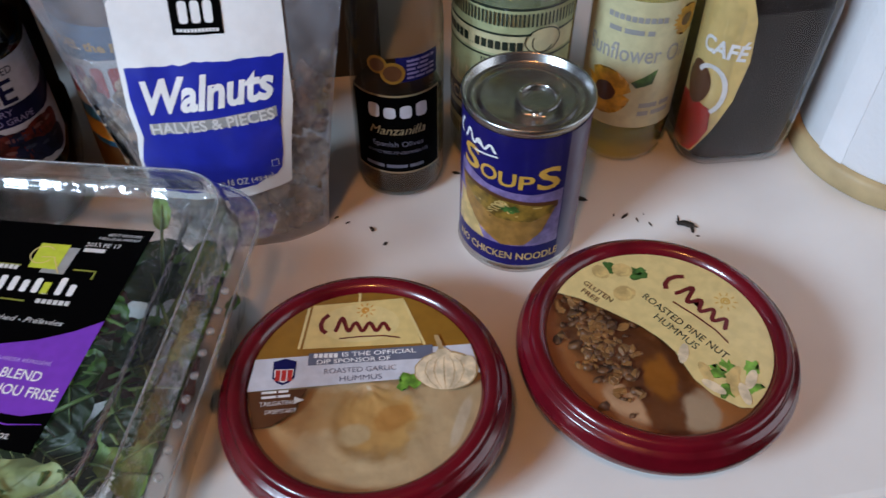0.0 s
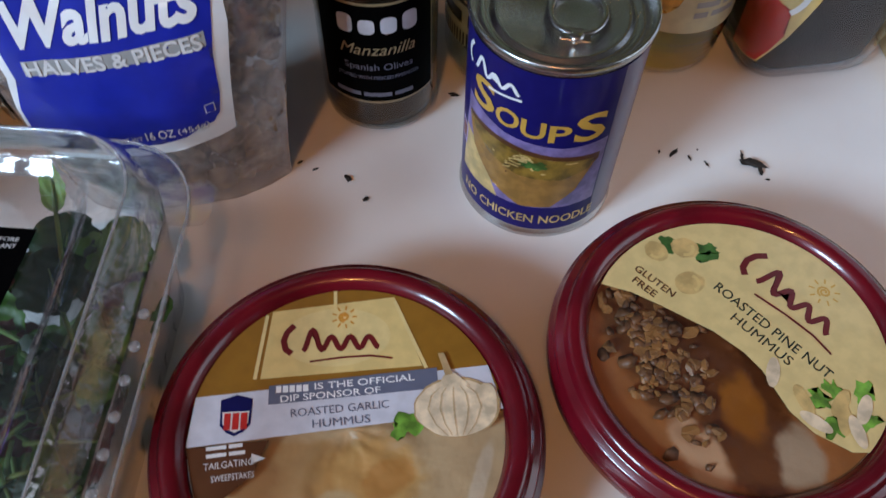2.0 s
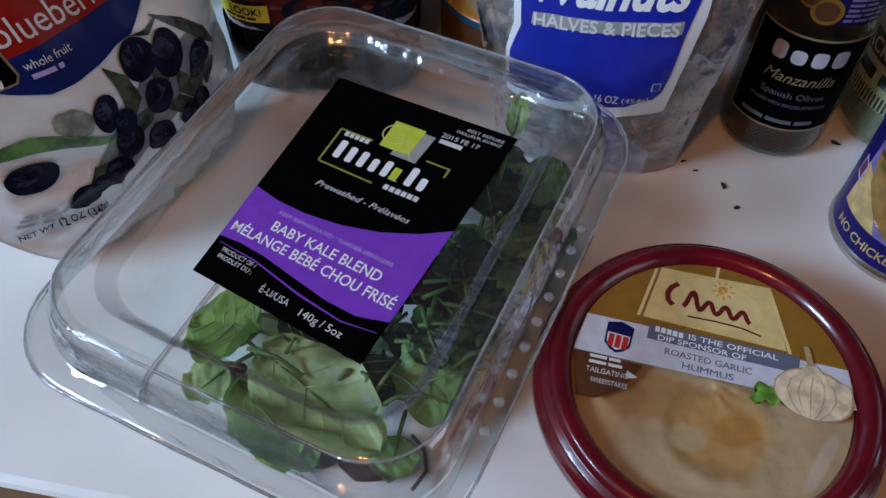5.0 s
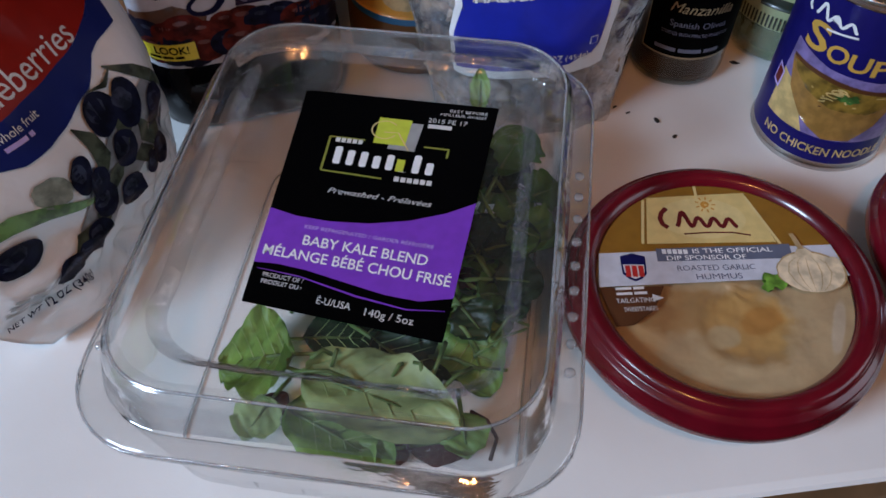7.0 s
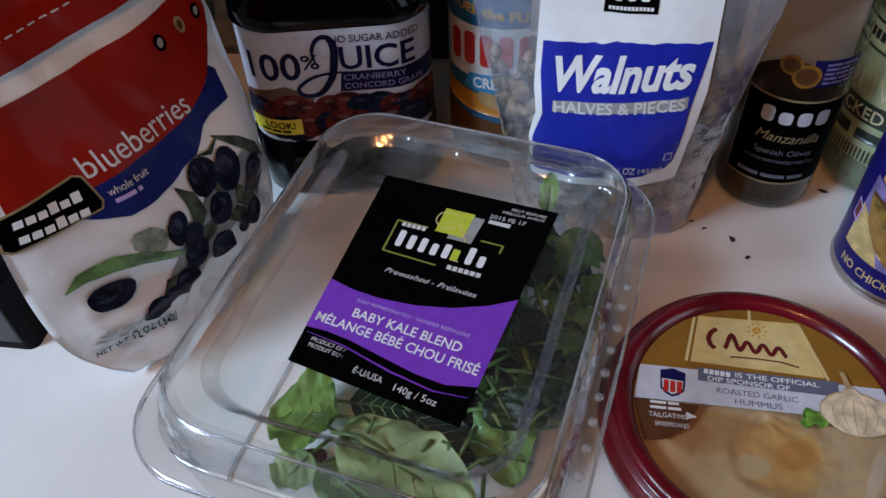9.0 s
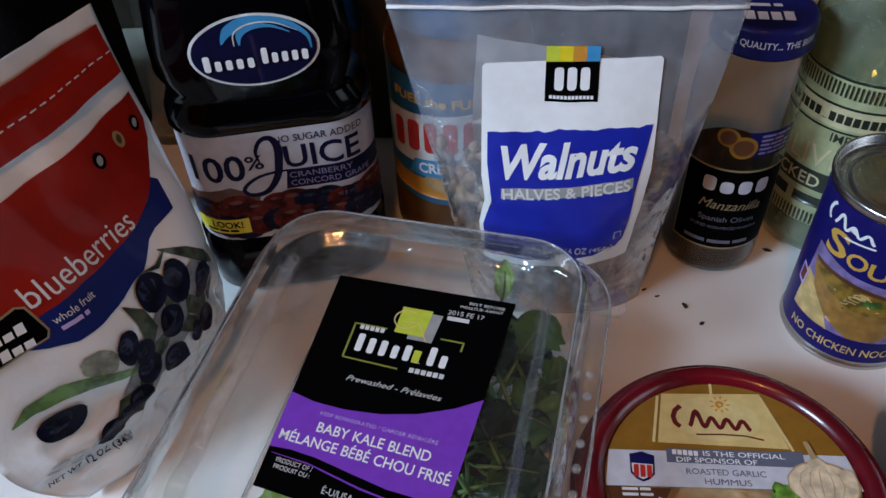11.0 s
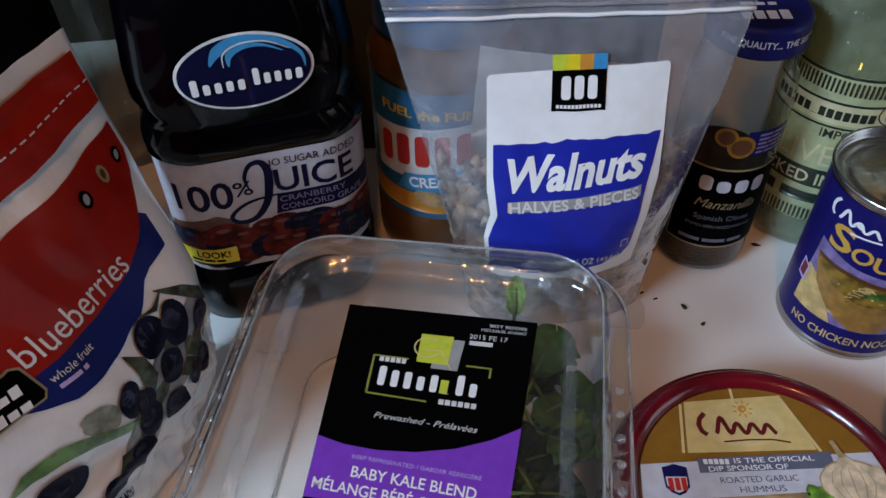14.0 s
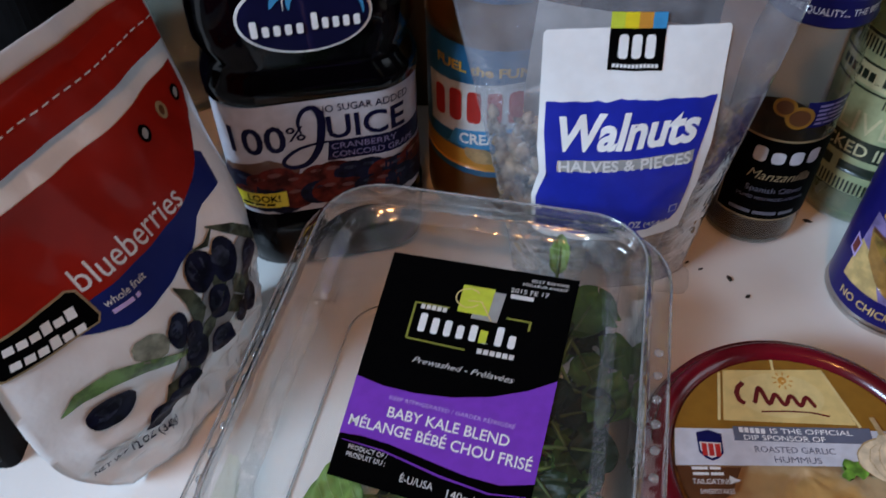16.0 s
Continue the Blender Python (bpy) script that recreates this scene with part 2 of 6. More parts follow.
M["vein"] = leaf_material("pale_vein", (0.34, 0.44, 0.18))
M["stem"] = leaf_material("pale_stem", (0.12, 0.19, 0.05))


def blotched(name, base, spots, rough=0.45):
    """A food surface whose colour changes in soft-edged patches: spots are (x, y, rx, ry, turn, colour)."""
    m = paint(name, base, rough, var=0.07, scale=90, bump=0.35, bscale=260)
    nt = m.node_tree
    b = nt.nodes["Principled BSDF"]
    last = b.inputs["Base Color"].links[0].from_socket
    tc = nt.nodes.new("ShaderNodeTexCoord")
    n = nt.nodes.new("ShaderNodeTexNoise")
    n.inputs["Scale"].default_value, n.inputs["Detail"].default_value = 130.0, 6.0
    nt.links.new(tc.outputs["Object"], n.inputs["Vector"])
    for x, y, rx, ry, turn, colour in spots:
        mp = nt.nodes.new("ShaderNodeMapping")
        mp.vector_type = "TEXTURE"
        mp.inputs["Location"].default_value = (x, y, 0.0365)
        mp.inputs["Rotation"].default_value = (0, 0, radians(turn))
        mp.inputs["Scale"].default_value = (rx, ry, 1.0)
        nt.links.new(tc.outputs["Object"], mp.inputs["Vector"])
        ln = nt.nodes.new("ShaderNodeVectorMath")
        ln.operation = "LENGTH"
        nt.links.new(mp.outputs["Vector"], ln.inputs[0])
        ad = nt.nodes.new("ShaderNodeMath")
        ad.operation = "MULTIPLY_ADD"
        ad.inputs[1].default_value = 0.8
        nt.links.new(n.outputs["Fac"], ad.inputs[0])
        nt.links.new(ln.outputs["Value"], ad.inputs[2])
        rp = nt.nodes.new("ShaderNodeMapRange")
        rp.interpolation_type = "SMOOTHSTEP"
        rp.inputs["From Min"].default_value, rp.inputs["From Max"].default_value = 1.58, 1.14
        nt.links.new(ad.outputs[0], rp.inputs["Value"])
        mx = nt.nodes.new("ShaderNodeMix")
        mx.data_type = "RGBA"
        mx.inputs["B"].default_value = (*colour, 1)
        nt.links.new(rp.outputs["Result"], mx.inputs["Factor"])
        nt.links.new(last, mx.inputs["A"])
        last = mx.outputs["Result"]
    nt.links.new(last, b.inputs["Base Color"])
    return m


M["hummus_garlic"] = blotched("garlic_hummus", (0.46, 0.33, 0.18), [(-0.020, -0.014, 0.030, 0.012, 0, (0.42, 0.25, 0.10)), (0.006, -0.021, 0.0225, 0.0205, 0, (0.36, 0.21, 0.075)), (0.007, -0.020, 0.0185, 0.0160, 0, (0.47, 0.27, 0.085)), (0.014, -0.018, 0.010, 0.007, 20, (0.40, 0.19, 0.045)), (-0.005, -0.027, 0.008, 0.006, 25, (0.49, 0.36, 0.19)), (-0.040, -0.016, 0.016, 0.012, 0, (0.36, 0.19, 0.07)), (0.047, -0.021, 0.003, 0.015, -20, (0.53, 0.43, 0.30)), (-0.048, -0.034, 0.016, 0.016, 0, (0.50, 0.31, 0.14))])
M["hummus_pine"] = blotched("pine_nut_hummus", (0.31, 0.115, 0.03), [(-0.022, -0.024, 0.036, 0.015, -18, (0.13, 0.045, 0.012)), (-0.016, -0.008, 0.028, 0.010, -6, (0.09, 0.032, 0.008)), (0.012, -0.017, 0.040, 0.019, -32, (0.10, 0.026, 0.0015)), (0.031, -0.029, 0.015, 0.011, -50, (0.11, 0.030, 0.003)), (0.017, -0.018, 0.014, 0.008, -40, (0.23, 0.072, 0.001)), (0.043, -0.019, 0.013, 0.009, -45, (0.37, 0.26, 0.16)), (0.016, -0.044, 0.018, 0.008, -18, (0.48, 0.28, 0.15))])


# ---- mesh helpers ----
def part(name, bm, material, parent=None, label="", smooth=False):
    me = bpy.data.meshes.new(name)
    if smooth:
        for f in bm.faces:
            f.smooth = True
    bm.to_mesh(me)
    bm.free()
    if material:
        me.materials.append(M[material] if isinstance(material, str) else material)
    ob = new(name, me)
    if parent:
        ob.parent = parent
    if label:
        ob["label"] = label
    return ob


def thing(name, m, label, category, group="", kind=""):
    ob = new(name)
    ob.empty_display_size = 0.02
    ob.matrix_world = m
    return tagged(ob, label, category, group, kind)


def lathe(profile, seg=48, close=False):
    """A surface of revolution round z from (radius, height) pairs."""
    bm = bmesh.new()
    rings = []
    for r, z in profile:
        if r < 1e-6:
            rings.append([bm.verts.new((0, 0, z))])
        else:
            rings.append([bm.verts.new((r * math.cos(2 * math.pi * i / seg), r * math.sin(2 * math.pi * i / seg), z)) for i in range(seg)])
    for a, b in zip(rings, rings[1:]):
        for i in range(seg):
            j = (i + 1) % seg
            if len(a) == 1 and len(b) == 1:
                continue
            if len(a) == 1:
                bm.faces.new((a[0], b[i], b[j]))
            elif len(b) == 1:
                bm.faces.new((a[i], b[0], a[j]))
            else:
                bm.faces.new((a[i], a[j], b[j], b[i]))
    bmesh.ops.recalc_face_normals(bm, faces=bm.faces)
    return bm


def rounded(w, d, c, n=8):
    """A rounded rectangle, half sizes w and d, corner radius c, anticlockwise from the front right corner."""
    pts = []
    for sx, sy, a0 in ((1, -1, -90), (1, 1, 0), (-1, 1, 90), (-1, -1, 180)):
        for i in range(n + 1):
            a = radians(a0 + 90 * i / n)
            pts.append((sx * (w - c) + c * math.cos(a), sy * (d - c) + c * math.sin(a)))
    return pts


def loft(sections, cap_bottom=True, cap_top=True):
    """Joins loops of equally many points, each (list of (x, y), z)."""
    bm = bmesh.new()
    rings = [[bm.verts.new((x, y, z)) for x, y in pts] for pts, z in sections]
    n = len(rings[0])
    for a, b in zip(rings, rings[1:]):
        for i in range(n):
            bm.faces.new((a[i], a[(i + 1) % n], b[(i + 1) % n], b[i]))
    if cap_bottom:
        bm.faces.new(rings[0][::-1])
    if cap_top:
        bm.faces.new(rings[-1])
    return bm


def box(x0, y0, z0, x1, y1, z1, bevel=0.0):
    bm = bmesh.new()
    bmesh.ops.create_cube(bm, size=1.0, matrix=Matrix.Translation(((x0 + x1) / 2, (y0 + y1) / 2, (z0 + z1) / 2)) @ Matrix.Diagonal((x1 - x0, y1 - y0, z1 - z0, 1)))
    if bevel:
        bmesh.ops.bevel(bm, geom=bm.edges, offset=bevel, segments=3, profile=0.5, affect="EDGES")
    return bm


def tube(points, radius, seg=6):
    bm = bmesh.new()
    rings = []
    for i, p in enumerate(points):
        p = Vector(p)
        d = (Vector(points[min(i + 1, len(points) - 1)]) - Vector(points[max(i - 1, 0)])).normalized()
        s = d.cross(Vector((0, 0, 1)) if abs(d.z) < 0.9 else Vector((1, 0, 0))).normalized()
        u = s.cross(d)
        r = radius[i] if isinstance(radius, (list, tuple)) else radius
        rings.append([bm.verts.new(p + r * (math.cos(2 * math.pi * k / seg) * s + math.sin(2 * math.pi * k / seg) * u)) for k in range(seg)])
    for a, b in zip(rings, rings[1:]):
        for k in range(seg):
            bm.faces.new((a[k], a[(k + 1) % seg], b[(k + 1) % seg], b[k]))
    bm.faces.new(rings[0][::-1])
    bm.faces.new(rings[-1])
    bmesh.ops.recalc_face_normals(bm, faces=bm.faces)
    return bm


# ---- printed shapes: flat outlines laid onto a surface ----
def flat(*loops):
    bm = bmesh.new()
    for loop in loops:
        f = bm.faces.new([bm.verts.new((x, y, 0)) for x, y in loop])
    bmesh.ops.triangulate(bm, faces=bm.faces)
    return bm


def rect(x0, y0, x1, y1):
    return [(x0, y0), (x1, y0), (x1, y1), (x0, y1)]


def oval(cx, cy, rx, ry, n=28, turn=0.0, rough=0.0, seed=1):
    pts, rnd = [], random.Random(seed)
    c, s = math.cos(radians(turn)), math.sin(radians(turn))
    for i in range(n):
        a = 2 * math.pi * i / n
        k = 1 + rough * (rnd.random() - 0.5)
        x, y = k * rx * math.cos(a), k * ry * math.sin(a)
        pts.append((cx + c * x - s * y, cy + s * x + c * y))
    return pts


def stroke(points, width):
    """A band of even width along a line."""
    left, right = [], []
    for i, (x, y) in enumerate(points):
        x0, y0 = points[max(i - 1, 0)]
        x1, y1 = points[min(i + 1, len(points) - 1)]
        d = math.hypot(x1 - x0, y1 - y0) or 1.0
        nx, ny = -(y1 - y0) / d, (x1 - x0) / d
        w = (width[i] if isinstance(width, (list, tuple)) else width) / 2
        left.append((x + nx * w, y + ny * w))
        right.append((x - nx * w, y - ny * w))
    return left + right[::-1]


def swept(points, widths, n=6):
    """A band along a smooth curve through the points, with widths blended between them."""
    pts, ws = [], []
    for i in range(len(points) - 1):
        p0, p1, p2, p3 = points[max(i - 1, 0)], points[i], points[i + 1], points[min(i + 2, len(points) - 1)]
        for j in range(n):
            t = j / n
            pts.append(tuple(0.5 * (2 * b + (c - a) * t + (2 * a - 5 * b + 4 * c - d) * t * t + (3 * b - a - 3 * c + d) * t ** 3) for a, b, c, d in zip(p0, p1, p2, p3)))
            ws.append(widths[i] * (1 - t) + widths[i + 1] * t)
    return stroke(pts + [points[-1]], ws + [widths[-1]])


def arc(cx, cy, r, a0, a1, n=14, ry=None):
    ry = ry or r
    return [(cx + r * math.cos(radians(a0 + (a1 - a0) * i / n)), cy + ry * math.sin(radians(a0 + (a1 - a0) * i / n))) for i in range(n + 1)]


def words(body, x, y, height, width=None, bold=0.0, shear=0.0, turn=0.0, align="LEFT"):
    """Lettering in the built-in font as a flat mesh; y is the baseline, height that of a capital."""
    cu = bpy.data.curves.new("lettering", "FONT")
    cu.body, cu.size, cu.shear, cu.offset, cu.resolution_u = body, 1.0, shear, bold, 3
    ob = bpy.data.objects.new("lettering", cu)
    scene.collection.objects.link(ob)
    bpy.context.view_layer.update()
    me = bpy.data.meshes.new_from_object(ob.evaluated_get(bpy.context.evaluated_depsgraph_get()))
    bpy.data.objects.remove(ob)
    bm = bmesh.new()
    bm.from_mesh(me)
    bpy.data.meshes.remove(me)
    xs = [v.co.x for v in bm.verts]
    lo, hi = min(xs), max(xs)
    k = height / 0.72
    kx = width / (hi - lo) if width else k
    c, s = math.cos(radians(turn)), math.sin(radians(turn))
    w = (hi - lo) * kx
    off = {"LEFT": 0.0, "CENTER": -w / 2, "RIGHT": -w}[align]
    for v in bm.verts:
        px, py = (v.co.x - lo) * kx + off, v.co.y * k
        v.co = (x + c * px - s * py, y + s * px + c * py, 0)
    return bm


def merge(*bms):
    out = bmesh.new()
    for b in bms:
        me = bpy.data.meshes.new("tmp")
        b.to_mesh(me)
        b.free()
        out.from_mesh(me)
        bpy.data.meshes.remove(me)
    return out


def mark(x, y, w, h, heights, slant=0.0):
    """A brand mark as plain upright blocks of its size."""
    n = len(heights)
    loops = []
    for i, k in enumerate(heights):
        a, b = x + w * (i + 0.08) / n, x + w * (i + 0.86) / n
        loops.append([(a, y), (b, y), (b + slant * h * k, y + h * k), (a + slant * h * k, y + h * k)])
    return flat(*loops)


def blobs(x, y, w, h, heights, fill=0.72, slant=0.0):
    """A brand mark as a row of plain rounded tokens."""
    n, loops = len(heights), []
    for i, k in enumerate(heights):
        a, b = x + w * (i + 0.5 - fill / 2) / n, x + w * (i + 0.5 + fill / 2) / n
        hh = h * k
        c = 0.35 * min(b - a, hh)
        loops.append([((a + b) / 2 + p + slant * (q + hh / 2), y + hh / 2 + q) for p, q in rounded((b - a) / 2, hh / 2, c, 3)])
    return flat(*loops)


def flourish(x, y, w, h, peaks, width, tall=0.5):
    """A brand mark in brush script, reduced to one waving line that starts with a tall hook."""
    pts = [(x + 0.15 * w, y + h), (x + 0.08 * w, y + 0.80 * h), (x + 0.05 * w, y + 0.55 * h), (x + 0.07 * w, y + 0.30 * h), (x + 0.13 * w, y + 0.16 * h)]
    n = 12 * peaks
    wave = [(x + w * (0.24 + 0.74 * i / n), y + h * (0.22 + tall * 0.5 * (1 - math.cos(2 * math.pi * peaks * i / n)) * (1 + 0.5 * (i < n / peaks) - 0.2 * i / n))) for i in range(n + 1)]
    return flat(stroke(pts, width), stroke(wave, width * 0.85))


def bars(x, y, w, h, lines=2, gap=0.5, seed=3, turn=0.0):
    """Fine print too small to read: broken bars."""
    rnd, loops = random.Random(seed), []
    lh = h / (lines + (lines - 1) * gap)
    for i in range(lines):
        yy, xx, end = y + h - lh - i * lh * (1 + gap), x, x + w * (0.8 + 0.2 * rnd.random())
        while xx < end - lh:
            e = min(end, xx + lh * (2.0 + 4 * rnd.random()))
            loops.append(rect(xx, yy, e, yy + lh))
            xx = e + lh * 0.6
    c, s = math.cos(radians(turn)), math.sin(radians(turn))
    loops = [[(x + c * (p - x) - s * (q - y), y + s * (p - x) + c * (q - y)) for p, q in lp] for lp in loops]
    return flat(*loops)


def islands(bm):
    """Splits a mesh into its loose pieces."""
    left, out = set(bm.faces), []
    while left:
        todo, piece = [left.pop()], []
        while todo:
            f = todo.pop()
            piece.append(f)
            for e in f.edges:
                for g in e.link_faces:
                    if g in left:
                        left.remove(g)
                        todo.append(g)
        nb, seen = bmesh.new(), {}
        for f in piece:
            for v in f.verts:
                if v not in seen:
                    seen[v] = nb.verts.new(v.co)
            nb.faces.new([seen[v] for v in f.verts])
        nb.normal_update()
        out.append((min(v.co.x for v in nb.verts), min(v.co.y for v in nb.verts), nb))
    return [p[2] for p in sorted(out, key=lambda p: p[:2])]


SINGLY = ("brand_mark", "leaf_picture", "herb", "hatching", "tear_line", "crest_stripe")


def lay(name, bm, material, parent, fmap, lift=0.0002, step=None, label=""):
    """Lays a flat outline onto the surface fmap(u, v, lift) as a mesh of its own."""
    if name in SINGLY:
        pieces = islands(bm)
        if len(pieces) > 1:
            return [lay_one(name, p, material, parent, fmap, lift + 0.00002 * i, step, label) for i, p in enumerate(pieces)][0]
    return lay_one(name, bm, material, parent, fmap, lift, step, label)


def lay_one(name, bm, material, parent, fmap, lift, step, label):
    if step:
        for ax in (0, 1):
            vals = [v.co[ax] for v in bm.verts]
            k = math.ceil(min(vals) / step)
            while k * step < max(vals):
                co, no = [0, 0, 0], [0, 0, 0]
                co[ax], no[ax] = k * step, 1
                bmesh.ops.bisect_plane(bm, geom=bm.verts[:] + bm.edges[:] + bm.faces[:], plane_co=co, plane_no=no)
                k += 1
    for v in bm.verts:
        v.co = fmap(v.co.x, v.co.y, lift)
    return part(name, bm, material, parent, label, bool(step))


def on_cylinder(r, height=None):
    def f(u, v, lift):
        rr = (r(v) if callable(r) else r) + lift
        a = u / (r(v) if callable(r) else r)
        return Vector((rr * math.sin(a), -rr * math.cos(a), v))
    return f


def on_plane(z):
    return lambda u, v, lift: Vector((u, v, z + lift))


# ---- the room ----
YAW = 11.1  # the counter runs at this angle
CF = pose(-0.076, 0.1985, 0, 0, 0, YAW)  # a point on the counter's front edge


def structure(name, bm, material, label, m=None, smooth=False):
    ob = part(name, bm, material, None, "", smooth)
    if m is not None:
        ob.matrix_world = m
    return tagged(ob, label, name.split("_")[0], "", "structure")


def counter_top():
    """A slab with a rolled front edge; its cross-section is drawn along the run."""
    prof = [(0.60, -0.006), (0.008, -0.006), (0.003, -0.0055), (0.0005, -0.0045), (0.0, -0.003), (0.0015, -0.001), (0.005, 0.0), (0.60, 0.0)]
    bm = bmesh.new()
    rings = [[bm.verts.new((x, y, z)) for y, z in prof] for x in (-1.3, 1.25)]
    for i in range(len(prof)):
        j = (i + 1) % len(prof)
        bm.faces.new((rings[0][i], rings[1][i], rings[1][j], rings[0][j]))
    bm.faces.new(rings[0][::-1])
    bm.faces.new(rings[1])
    bmesh.ops.recalc_face_normals(bm, faces=bm.faces)
    return bm


structure("countertop", counter_top(), "laminate", "cream laminate kitchen countertop with rolled front edge", CF)
# black carcass: the gap's shade under the edge is put into its colour
structure("cabinet_carcass", box(-1.3, 0.040, -0.90, 1.25, 0.6, -0.0065), "black", "recess under the countertop edge, its shade coloured black", CF)
structure("cabinet_front", box(-1.3, -0.002, -0.90, 1.25, 0.0395, -0.026, 0.003), "wood", "brown wooden cabinet front under the countertop", CF)
structure("floor", box(-1.8, -1.4, -0.95, 1.8, 1.2, -0.9), "floor", "dark kitchen floor")
# back wall's shade is in its colour; other walls share that dark paint
structure("wall_north", box(-1.4, 0.601, -0.9, 1.35, 0.70, 1.6), "wall", "beige wall behind the countertop, its shade darkened into the paint", CF)
structure("ceiling", box(-1.85, -1.4, 1.6, 1.85, 1.25, 1.65), "ceiling", "plain white kitchen ceiling, greyed to cut bounced light")


def wall_with_window(length, height, w0, w1, h0, h1, t=0.1):
    bm = bmesh.new()
    for a in (box(0, 0, 0, w0, t, height), box(w1, 0, 0, length, t, height), box(w0, 0, 0, w1, t, h0), box(w0, 0, h1, w1, t, height)):
        me = bpy.data.meshes.new("tmp")
        a.to_mesh(me)
        a.free()
        bm.from_mesh(me)
        bpy.data.meshes.remove(me)
    return bm


structure("wall_east", wall_with_window(2.1, 2.5, 0.55, 1.5, 1.2, 2.1), "wall", "beige kitchen wall with a window opening, darkened to cut bounced light", pose(1.7, -0.95, -0.9, 0, 0, 90))
structure("wall_south", box(-1.69, -1.40, -0.9, 1.69, -1.30, 1.6), "wall", "plain beige kitchen wall, darkened to cut bounced light")
structure("wall_west", wall_with_window(2.55, 2.5, 0.06, 0.78, 1.86, 2.46), "wall", "beige kitchen wall with a window opening, darkened to cut bounced light", pose(-1.7, -1.30, -0.9, 0, 0, 90))


# ---- hummus tubs ----
def hummus_tub(m, label):
    ob = thing("hummus_tub", m, label, "hummus tub", "hummus tubs on the counter")
    part("tub", lathe([(0, 0.0), (0.054, 0.0), (0.0565, 0.002), (0.063, 0.030), (0.0635, 0.034)], 64), "tub", ob, "clear plastic tub", True)
    part("rim", lathe([(0.0578, 0.0372), (0.0586, 0.0392), (0.0600, 0.0412), (0.0622, 0.0424), (0.0652, 0.0424), (0.0668, 0.0414), (0.0676, 0.0392), (0.0682, 0.0384),
                       (0.0704, 0.0380), (0.0712, 0.0366), (0.0716, 0.0335), (0.0728, 0.0322), (0.0733, 0.0305), (0.0733, 0.0268), (0.0724, 0.0250), (0.0706, 0.0250), (0.0698, 0.0280), (0.0690, 0.0350), (0.0578, 0.0360)], 96), "maroon", ob, "dark red plastic lid rim with ridges", True)
    part("film", lathe([(0, 0.0383), (0.03, 0.03835), (0.0582, 0.0385)], 64), "film", ob, "clear film window", True)
    return ob


def hummus_surface(seed, material, parent, dip=0.001, bowl=None):
    bm = bmesh.new()
    n, rings = 72, 26
    rows = []
    for j in range(rings + 1):
        r = 0.0578 * j / rings
        row = []
        for i in range(n if j else 1):
            a = 2 * math.pi * i / n
            x, y = r * math.cos(a), r * math.sin(a)
            z = 0.0355 + 0.0008 * noise.noise((x * 60 + seed, y * 60, 0)) + 0.0006 * noise.noise((x * 160, y * 160, seed)) + dip * math.cos(r * 180 + 2 * a)
            if bowl:
                d = math.hypot(x - bowl[0], y - bowl[1]) / bowl[2]
                z += 0.0009 * math.exp(-((d - 1.05) / 0.14) ** 2) - (0.0016 * (1 - d) ** 0.5 if d < 1 else 0.0) + (0.0010 * noise.noise((x * 300, y * 300, 4)) if d < 0.95 else 0.0)
            row.append(bm.verts.new((x, y, min(z, 0.0376))))
        rows.append(row)
    for j in range(rings):
        for i in range(n):
            k = (i + 1) % n
            if j == 0:
                bm.faces.new((rows[0][0], rows[1][i], rows[1][k]))
            else:
                bm.faces.new((rows[j][i], rows[j + 1][i], rows[j + 1][k], rows[j][k]))
    return part("hummus", bm, material, parent, "", True)


def sun_sign(cx, cy, r, mm):
    loops = [stroke([(cx + (r * 0.15 + r * 0.5 * t / 20) * math.cos(t * 0.55), cy + (r * 0.15 + r * 0.5 * t / 20) * math.sin(t * 0.55)) for t in range(21)], 0.0009)]
    for a in range(0, 360, 40):
        loops.append(stroke([(cx + r * 0.95 * math.cos(radians(a)), cy + r * 0.95 * math.sin(radians(a))), (cx + r * 1.5 * math.cos(radians(a)), cy + r * 1.5 * math.sin(radians(a)))], 0.0007))
    return flat(*loops)


def script_mark(x, y, w, h):
    """The lid's brand mark: a waving brush line over a curved rule."""
    k = w / 0.043
    rule = flat(stroke([(x + 0.012 * k, y - h * 0.12), (x + 0.024 * k, y - h * 0.03), (x + 0.035 * k, y - h * 0.02), (x + 0.043 * k, y - h * 0.14)], 0.0008 * k))
    return merge(flourish(x, y, w * 0.9, h * 1.15, 4, 0.0024 * k, 0.42), rule)


def bulb_loops(cx, cy, rx, ry):
    return oval(cx, cy, rx, ry, 32, 0, 0.04)


FILM = on_plane(0.0386)


def clip_disc(loop, r=0.0577):
    return [(x * min(1, r / max(1e-6, math.hypot(x, y))), y * min(1, r / max(1e-6, math.hypot(x, y)))) for x, y in loop]


# roasted garlic
tub_a = hummus_tub(pose(0.0146, 0.3030, 0, 0, 0, 3), "round hummus tub with maroon lid, gold and silver print")
hummus_surface(3, "hummus_garlic", tub_a, 0.0003, (0.006, -0.021, 0.021))
top_arc = arc(0, 0, 0.0577, 12, 168, 40)
goldp = lay("printed_panel", flat(top_arc), "goldbrown", tub_a, FILM, 0.0001, label="gold and brown printed panel")
lay("pale_panel", flat([(-0.0325, 0.021), (0.0285, 0.023), (0.019, 0.0535), (-0.029, 0.0495)]), "palegold", goldp, FILM, 0.0002)
lay("glow", flat(oval(-0.004, 0.037, 0.021, 0.0125, 36)), "cream", goldp, FILM, 0.00025)
